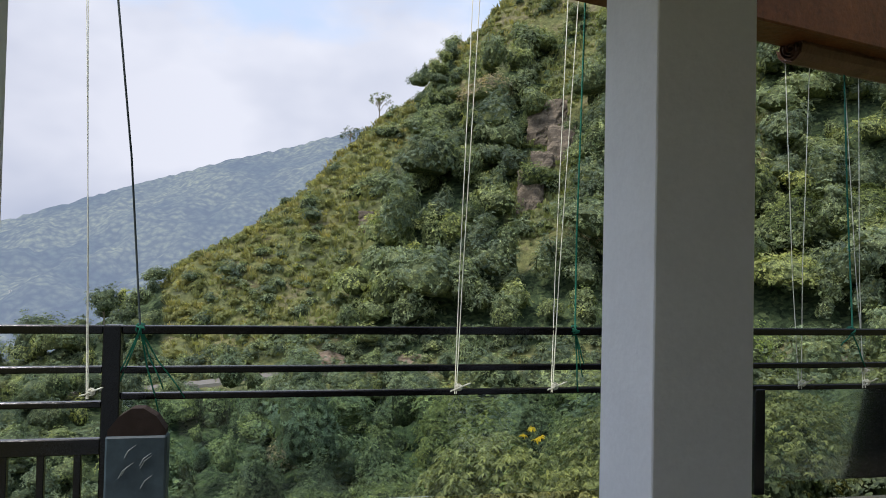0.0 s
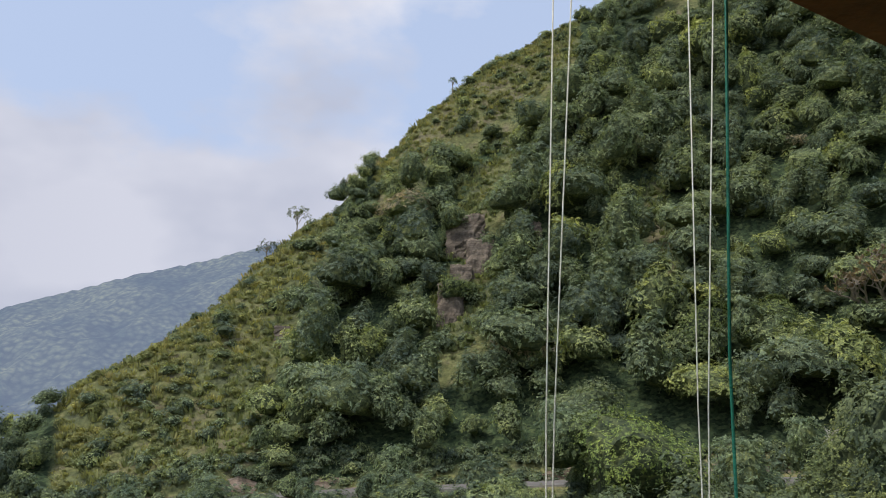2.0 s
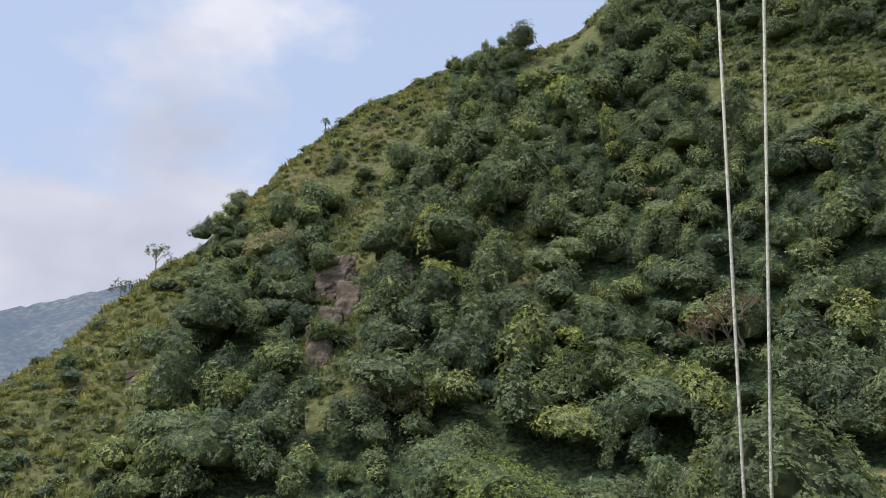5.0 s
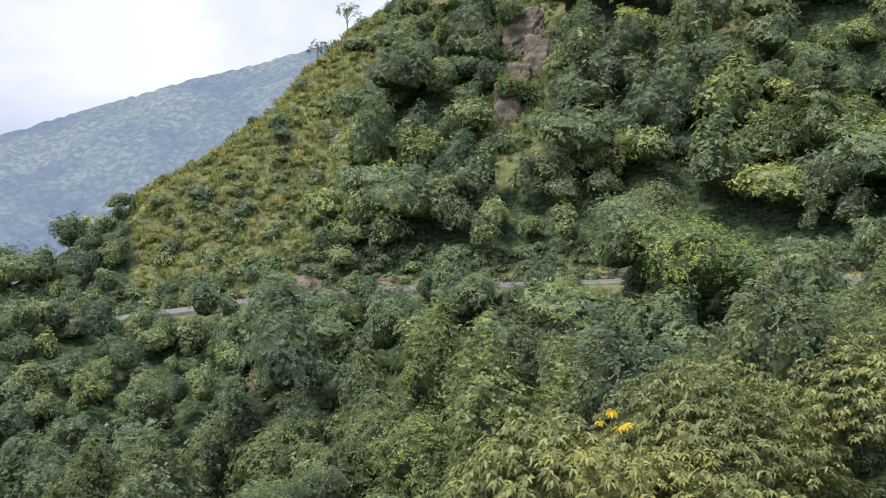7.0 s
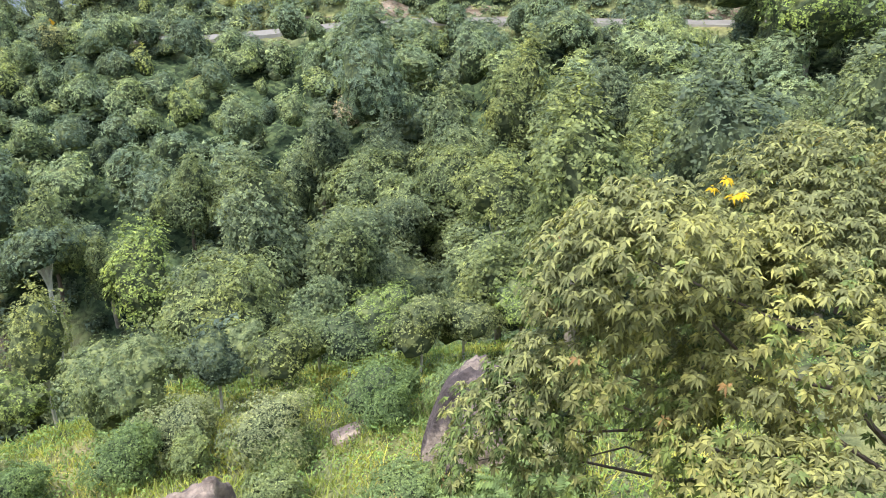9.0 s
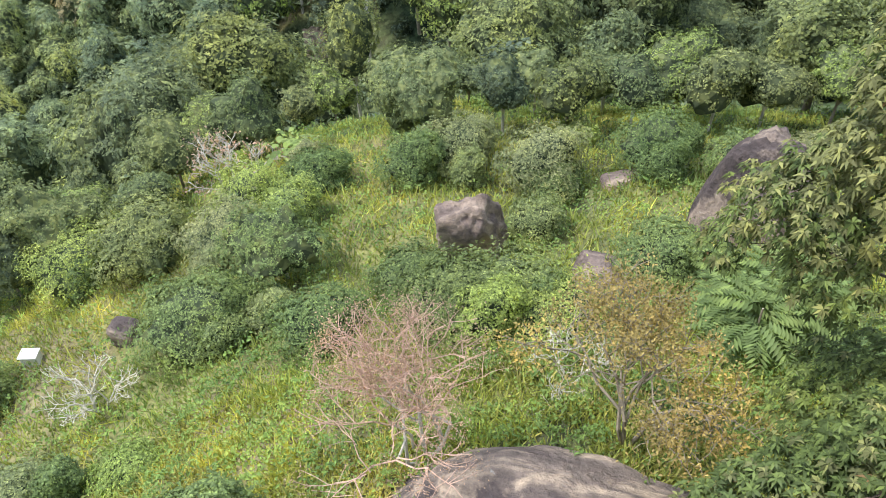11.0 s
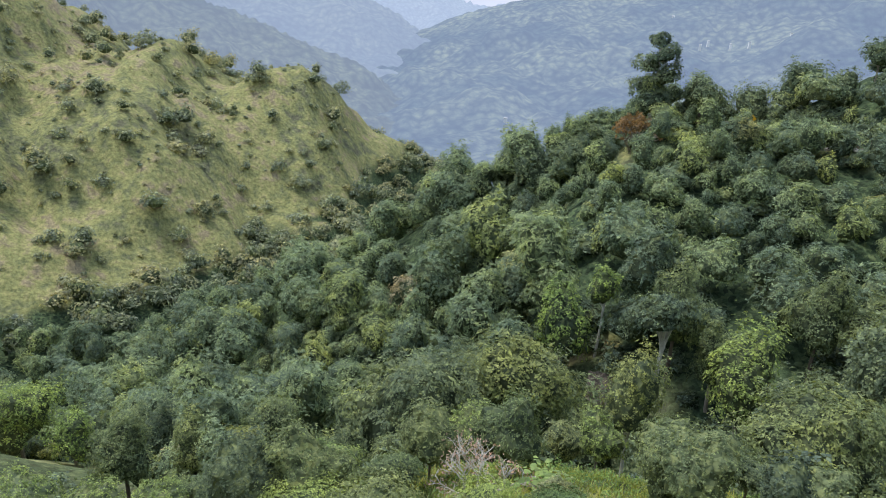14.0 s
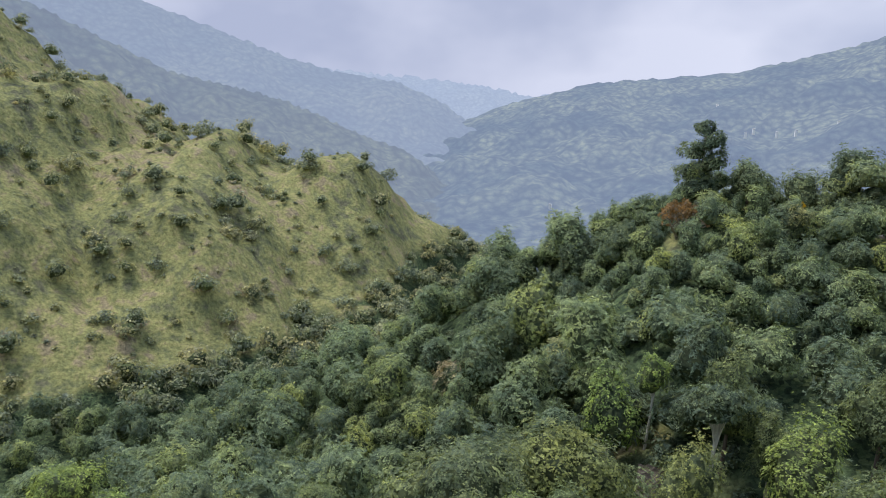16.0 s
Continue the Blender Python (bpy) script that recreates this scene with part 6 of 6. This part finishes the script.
# ---- the mango tree beside the veranda ----
def mango():
    rng = np.random.default_rng(91)
    x, y, z = on_ground(-39.5, 12.5)
    root = thing("mango_tree", (x, y, z - 0.3), "large mango tree with drooping olive-yellow leaves below the veranda", "tree")
    top = -0.6 - z
    mid = Vector((0, 0, top - 7.0))
    lobes, rad = [], []
    for k in range(44):
        a, h = 2.4 * k, rng.uniform(-0.95, 0.95)
        s = math.sqrt(1 - h * h * 0.92)
        lobes.append((mid.x + 5.4 * s * math.cos(a), mid.y + 5.4 * s * math.sin(a), mid.z + h * 5.8))
        rad.append(rng.uniform(1.2, 1.9))
    # the crown is open between its upper and its lower boughs
    L = np.array(lobes) + np.array([x, y, z - 0.3])
    la, ld = az_d(L[:, 0], L[:, 1])
    shut = ~within(la, np.degrees(np.arctan2(L[:, 2] - 1.5, ld)), OPENING)
    lobes, rad = [q for q, k in zip(lobes, shut) if k], [q for q, k in zip(rad, shut) if k]
    main = len(lobes)
    for az, d, h, r in REACHING:
        px, py, _ = spot(az, d)
        lobes.append((px - x, py - y, h - z + 0.3))
        rad.append(r)
    C, R = np.array(lobes), np.array(rad)
    limbs = [tube([(0, 0, -0.5), (0.1, 0.1, 2.0), (0.0, 0.2, 4.0)], [0.4, 0.34, 0.26], 10)]
    for k in range(len(C)):
        b = Vector(C[k])
        s = Vector((0, 0.2, 2.4 + 0.05 * k))
        m = s.lerp(b, 0.55) + Vector((0, 0, 0.6))
        if k < main:
            limbs.append(tube([s, m, b], [0.085, 0.055, 0.02], 6))
        else:
            # a long bough that bends and droops at its end
            n = Vector(rng.normal(size=3)) * 0.35
            limbs.append(tube([s, s.lerp(b, 0.3) + n + Vector((0, 0, 0.5)), s.lerp(b, 0.6) - n * 0.7 + Vector((0, 0, 0.7)), s.lerp(b, 0.85) + n * 0.5 + Vector((0, 0, 0.3)), b], [0.07, 0.05, 0.032, 0.018, 0.008], 6))
    part("trunk", joined(limbs[:1]), bark_dark, root)
    for k in (*range(0, main, 5), *range(main, len(C))):
        part("limb", limbs[1 + k], bark_dark, root)
    count = 42000
    pick = rng.choice(len(C), count, p=R ** 2 / (R ** 2).sum())
    d = rng.normal(size=(count, 3))
    d[:, 2] += 0.35
    d /= np.linalg.norm(d, axis=1)[:, None]
    P = C[pick] + d * (R[pick] * rng.uniform(0.72, 1.12, count))[:, None] * np.array([1, 1, 0.8])
    out = (P - np.array(mid)) / np.array([5.7, 5.7, 6.3])
    far = np.linalg.norm(out, axis=1)
    keep = (far > 0.72) & ((d * out).sum(1) > -0.25 * far)
    P, d = P[keep], d[keep] * 0.7 + out[keep] / far[keep][:, None] * 0.5
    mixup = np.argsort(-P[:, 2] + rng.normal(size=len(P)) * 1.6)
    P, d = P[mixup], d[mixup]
    n = len(P)

    def whorls(P, d, per, length):
        m = len(P)
        a = (np.arange(per)[None] * 2.399 + rng.uniform(0, 6.28, (m, 1)))
        axis = d * 0.6 + np.array([0, 0, 0.7])
        axis /= np.linalg.norm(axis, axis=1)[:, None]
        s = np.cross(axis, rng.normal(size=axis.shape))
        s /= np.linalg.norm(s, axis=1)[:, None]
        q = np.cross(axis, s)
        way = s[:, None] * np.cos(a)[..., None] + q[:, None] * np.sin(a)[..., None] + axis[:, None] * rng.uniform(-0.35, 0.5, (m, per, 1))
        way = way.reshape(-1, 3)
        way[:, 2] -= 0.45
        way /= np.linalg.norm(way, axis=1)[:, None]
        base = np.repeat(P, per, 0) + way * length * 0.5
        nrm = np.repeat(axis, per, 0) + rng.normal(size=way.shape) * 0.25
        v, f = leaves(base, nrm, length, length * 0.37, rng, 0.35, way)
        side = d / np.linalg.norm(d, axis=1)[:, None]
        return v, f, np.zeros(len(f), int), np.repeat(side, per, 0)

    # sun and shade put into the leaf colours: upper olive, lower dark green
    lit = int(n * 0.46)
    part("crown", whorls(P[:lit], d[:lit], 8, 0.135), leaf_mango, root, "drooping olive-yellow leaf whorls, toned for sun")
    part("crown", whorls(P[lit:], d[lit:], 8, 0.135), leaf_mango_shaded, root, "darker green leaf whorls, toned for shade")
    g = np.array([x0 - x1 for x0, x1 in zip(GOLD, (x, y, z - 0.3))])
    k = np.argsort(np.linalg.norm(P - g, axis=1))[:4]
    part("young_leaves", whorls(g + rng.normal(size=(5, 3)) * 0.09, d[k[:1]] + rng.normal(size=(5, 3)) * 0.3, 9, 0.10), leaf_gold, root, "bright golden young leaves")
    k = rng.choice(n, 130, replace=False)
    part("brown_leaves", whorls(P[k], d[k], 4, 0.13), leaf_rust, root, "withered orange-brown leaves")


# darker copy of the mango leaf for the shaded lower crown
leaf_mango_shaded = foliage("leaves_mango_shaded", [(0.0, (0.125, 0.17, 0.06)), (1.0, (0.125, 0.17, 0.06))], True, 0.25, 0.45, 0.5)
# boughs that reach out past the round of the crown, over the tall boulder and the huge one
REACHING = [(-1, 9.5, -6.0, 0.8), (-5, 9.2, -5.4, 1.0), (1.5, 9.9, -7.3, 0.6), (-8, 9.0, -6.3, 0.9), (-6, 5.4, -7.9, 0.5), (-10.5, 5.5, -7.6, 0.7), (-17, 6.6, -8.0, 1.0), (-21, 7.2, -7.4, 1.1), (-25, 7.8, -6.8, 1.1), (-24, 6.6, -8.3, 1.1), (-20, 5.6, -8.4, 0.8), (-29, 7.6, -7.7, 1.1), (-34, 7.0, -8.7, 1.1), (-15, 5.6, -7.4, 0.8), (-9.5, 9.2, -3.2, 1.1), (-9, 9.0, -4.4, 1.0), (-13, 8.8, -2.6, 1.2)]
OPENING = [(3, -66), (-8.5, -58), (-15, -48), (-18, -42), (-22.5, -34), (-16.5, -34), (-13, -38), (-10.5, -43), (3, -47)]
GOLD = (EYE[0] + 8.6 * math.sin(radians(18.3)), EYE[1] + 8.6 * math.cos(radians(18.3)), 1.5 - 8.6 * math.tan(radians(18.6)))
mango()

# ---- long grass on the terrace ----
def grass(name, label, n, seed, d0, d1, tall, mat):
    rng = np.random.default_rng(seed)
    az, d = rng.uniform(-25, 100, n), np.sqrt(rng.uniform(d0 ** 2, d1 ** 2, n))
    a = np.radians(az)
    x, y = EYE[0] - d * np.sin(a), EYE[1] + d * np.cos(a)
    keep = (waves(x, y, 5, 71) > -0.25) | (rng.random(n) < 0.3)
    x, y = x[keep], y[keep]
    z = height(x, y)
    n = len(x)
    h = tall * rng.uniform(0.5, 1.3, n) * (1 + 0.4 * waves(x, y, 7, 72))
    w = rng.uniform(0.016, 0.04, n)
    t = rng.uniform(0, 6.28, n)
    dx, dy = np.cos(t) * w, np.sin(t) * w
    lx, ly = rng.normal(size=n) * 0.55 * h, rng.normal(size=n) * 0.55 * h
    v = np.stack([np.stack([x - dx, y - dy, z - 0.05], 1), np.stack([x + dx, y + dy, z - 0.05], 1), np.stack([x + lx + dx * 0.3, y + ly + dy * 0.3, z + h], 1), np.stack([x + lx - dx * 0.3, y + ly - dy * 0.3, z + h], 1)], 1).reshape(-1, 3)
    tint = np.clip(0.5 + 0.6 * waves(x, y, 9, 73) + rng.normal(size=n) * 0.16, 0, 1)
    ob = new(name, mesh_of(name, v, np.arange(4 * n).reshape(-1, 4), [mat], tint=tint))
    return tagged(ob, label, "grass", kind="stuff")


grass("long_grass", "long yellow-green grass covering the terrace", 95000, 81, 3.0, 36.0, 0.34, grass_blade)
grass("short_grass", "short soft green grass below the veranda", 45000, 82, 3.0, 15.0, 0.24, grass_blade)


def herbs(name, n, seed, d1, size):
    """Low broad-leaved weeds between the grass."""
    rng = np.random.default_rng(seed)
    az, d = rng.uniform(-30, 100, n), np.sqrt(rng.uniform(9, d1 ** 2, n))
    a = np.radians(az)
    x, y = EYE[0] - d * np.sin(a), EYE[1] + d * np.cos(a)
    keep = (waves(x, y, 5, 71) < 0.1) | (rng.random(n) < 0.2)
    x, y = x[keep], y[keep]
    up = np.abs(waves(x, y, 2.2, 75)) * 0.9 + rng.uniform(0, 0.3, len(x))
    P = np.stack([x, y, height(x, y) + up], 1)
    v, f = leaves(P, rng.normal(size=P.shape) * 0.5 + np.array([0, 0, 1.0]), size, size * 0.55, rng)
    tint = np.clip(0.4 + 0.5 * waves(x, y, 4, 76) + rng.normal(size=len(x)) * 0.15, 0, 1)
    return tagged(new(name, mesh_of(name, v, f, [leaf_herb], tint=tint)), "low leafy green weeds covering the terrace", "weeds", kind="stuff")


herbs("weeds", 70000, 83, 38, 0.15)
herbs("low_weeds", 50000, 84, 16, 0.085)


# ---- road sign, car, white box ----
x, y, z = on_ground(31.6, 150.0)
sign = thing("road_sign", (x, y, z), "small yellow diamond warning sign on a post beside the road", "sign", "", radians(32))
part("post", box(-0.05, 0.05, -0.05, 0.05, -0.3, 2.4), rail_black, sign)
part("board", (np.array([(0, -0.08, 1.55), (0.75, -0.08, 2.3), (0, -0.08, 3.05), (-0.75, -0.08, 2.3), (0, -0.05, 1.55), (0.75, -0.05, 2.3), (0, -0.05, 3.05), (-0.75, -0.05, 2.3)]), np.array([(0, 1, 2, 3), (7, 6, 5, 4), (0, 4, 5, 1), (1, 5, 6, 2), (2, 6, 7, 3), (3, 7, 4, 0)])), sign_yellow, sign)
part("arrow", box(-0.07, 0.07, -0.10, -0.085, 1.95, 2.65), rail_black, sign, "black arrow on the board")


def car(az, d, turn):
    x, y, z = on_ground(az, d)
    root = thing("car", (x, y, z + 0.28), "white hatchback car on the hillside road", "car", "", turn)
    prof = [(-1.95, 0.35), (-1.98, 0.75), (-1.85, 1.0), (-1.2, 1.46), (0.3, 1.5), (1.05, 1.0), (1.85, 0.85), (2.0, 0.6), (1.98, 0.35)]
    v, f = [], []
    for s, k in ((-0.85, 1), (-0.78, 1), (0.78, 1), (0.85, 1)):
        for px, pz in prof:
            w = s * (0.86 if pz > 1.2 else 1.0)
            v.append((px, w, pz if abs(s) > 0.8 else pz + 0.02))
    n = len(prof)
    for r in range(3):
        for k in range(n):
            f.append((r * n + k, r * n + (k + 1) % n, (r + 1) * n + (k + 1) % n, (r + 1) * n + k))
    for o in (0, 3 * n):
        f += [(o, o + 1, o + 2, o + 8), (o + 8, o + 2, o + 5, o + 7), (o + 2, o + 3, o + 4, o + 5), (o + 5, o + 6, o + 7, o + 7)]
    f = [q for q in f if len(set(q)) == 4]
    part("body", (np.array(v), np.array(f)), car_white, root)
    for s in (-1, 1):
        g = np.array([(-1.5, s * 0.86, 1.03), (0.8, s * 0.86, 1.03), (0.25, s * 0.765, 1.42), (-1.15, s * 0.765, 1.4)])
        part("side_window", (np.concatenate([g, g - np.array([0, s * 0.02, 0])]), np.array([(0, 1, 2, 3), (7, 6, 5, 4), (0, 4, 5, 1), (1, 5, 6, 2), (2, 6, 7, 3), (3, 7, 4, 0)])), car_glass, root, "dark side window")
    for cx in (-1.25, 1.25):
        for s in (-1, 1):
            wheel = part("wheel", tube([(cx, s * 0.68, 0.32), (cx, s * 0.88, 0.32)], [0.32, 0.32], 14), tyre_mat, root, "black tyre")
            part("rim", tube([(cx, s * 0.86, 0.32), (cx, s * 0.89, 0.32)], [0.2, 0.18], 12), tin_roof, wheel, "grey steel rim")


car(26.1, 138.0, radians(115))
x, y, z = on_ground(71.6, 24.0)
crate = thing("white_box", (x, y, z), "small white box lying in yellow grass", "box", "", 0.5)
part("body", box(-0.32, 0.32, -0.22, 0.22, -0.05, 0.5, 0.02), tin_white, crate)
part("lid", box(-0.36, 0.36, -0.26, 0.26, 0.5, 0.56, 0.015), tin_white, crate, "white sheet lid")


# ---- small pale houses far off on the mountain ----
def far_house(az, el, d0, d1, crest, wide, turn, roofmat):
    """A house standing where the line of sight meets the mountain's slope."""
    top = 1.5 + math.tan(radians(crest)) * d1
    s = next((k / 400 for k in range(400) if -125 + (top + 125) * (k / 400) ** 1.1 > 1.5 + math.tan(radians(el)) * (d0 + (d1 - d0) * k / 400)), 0.9)
    d = d0 + (d1 - d0) * s
    root = thing("house", spot(az, d, 1.5 + math.tan(radians(el)) * d), "small pale house among trees on the far mountain", "house", "houses on the far mountain", turn)
    tall = wide * 0.42
    part("wall", box(-wide / 2, wide / 2, -wide * 0.35, wide * 0.35, -6.0, tall, 0.1), house_wall, root)
    e, r = wide * 0.56, wide * 0.42
    v = np.array([(-e, -r, tall), (e, -r, tall), (e, 0, tall + wide * 0.22), (-e, 0, tall + wide * 0.22), (-e, r, tall), (e, r, tall), (-e, 0, tall - 0.3), (e, 0, tall - 0.3)])
    part("roof", (v, np.array([(0, 1, 2, 3), (3, 2, 5, 4), (0, 3, 4, 6), (1, 7, 5, 2), (0, 6, 7, 1), (4, 5, 7, 6)])), roofmat, root)
    pane = box(-wide * 0.09, wide * 0.09, -wide * 0.36, -wide * 0.352, tall * 0.35, tall * 0.75)
    for k in (-1, 1):
        ob = part("window", pane, car_glass, root)
        ob.location = (k * wide * 0.24, 0, 0)
        part("window_sill", box(-wide * 0.1, wide * 0.1, -wide * 0.375, -wide * 0.352, tall * 0.31, tall * 0.345), house_wall, ob)


FAR_HOUSES = ((42.3, -2.6, 7, 20), (35.3, -3.0, 9, 50), (33.8, -3.1, 8, 10), (30.1, -2.1, 8, 70), (49.1, -9.6, 9, 30), (55.6, -9.4, 9, 80), (43.9, -2.9, 8, 40), (37.9, -1.5, 10, 15), (35.8, -3.3, 9, 25), (32.6, -2.9, 9, 60))
house_wall = plain("pale_house_plaster", (0.75, 0.74, 0.70), 0.8, 0.2, 0.6, 0.1)
for az, el, wide, turn in FAR_HOUSES:
    far_house(az, el - 0.12, 470, 1350, float(np.interp(-az, [-64, -56.5, -46.7, -37, -30.5, -23], [-9, -4.0, -0.6, 0.6, 2.4, 5.2])), wide * 0.3, radians(turn), tin_roof)
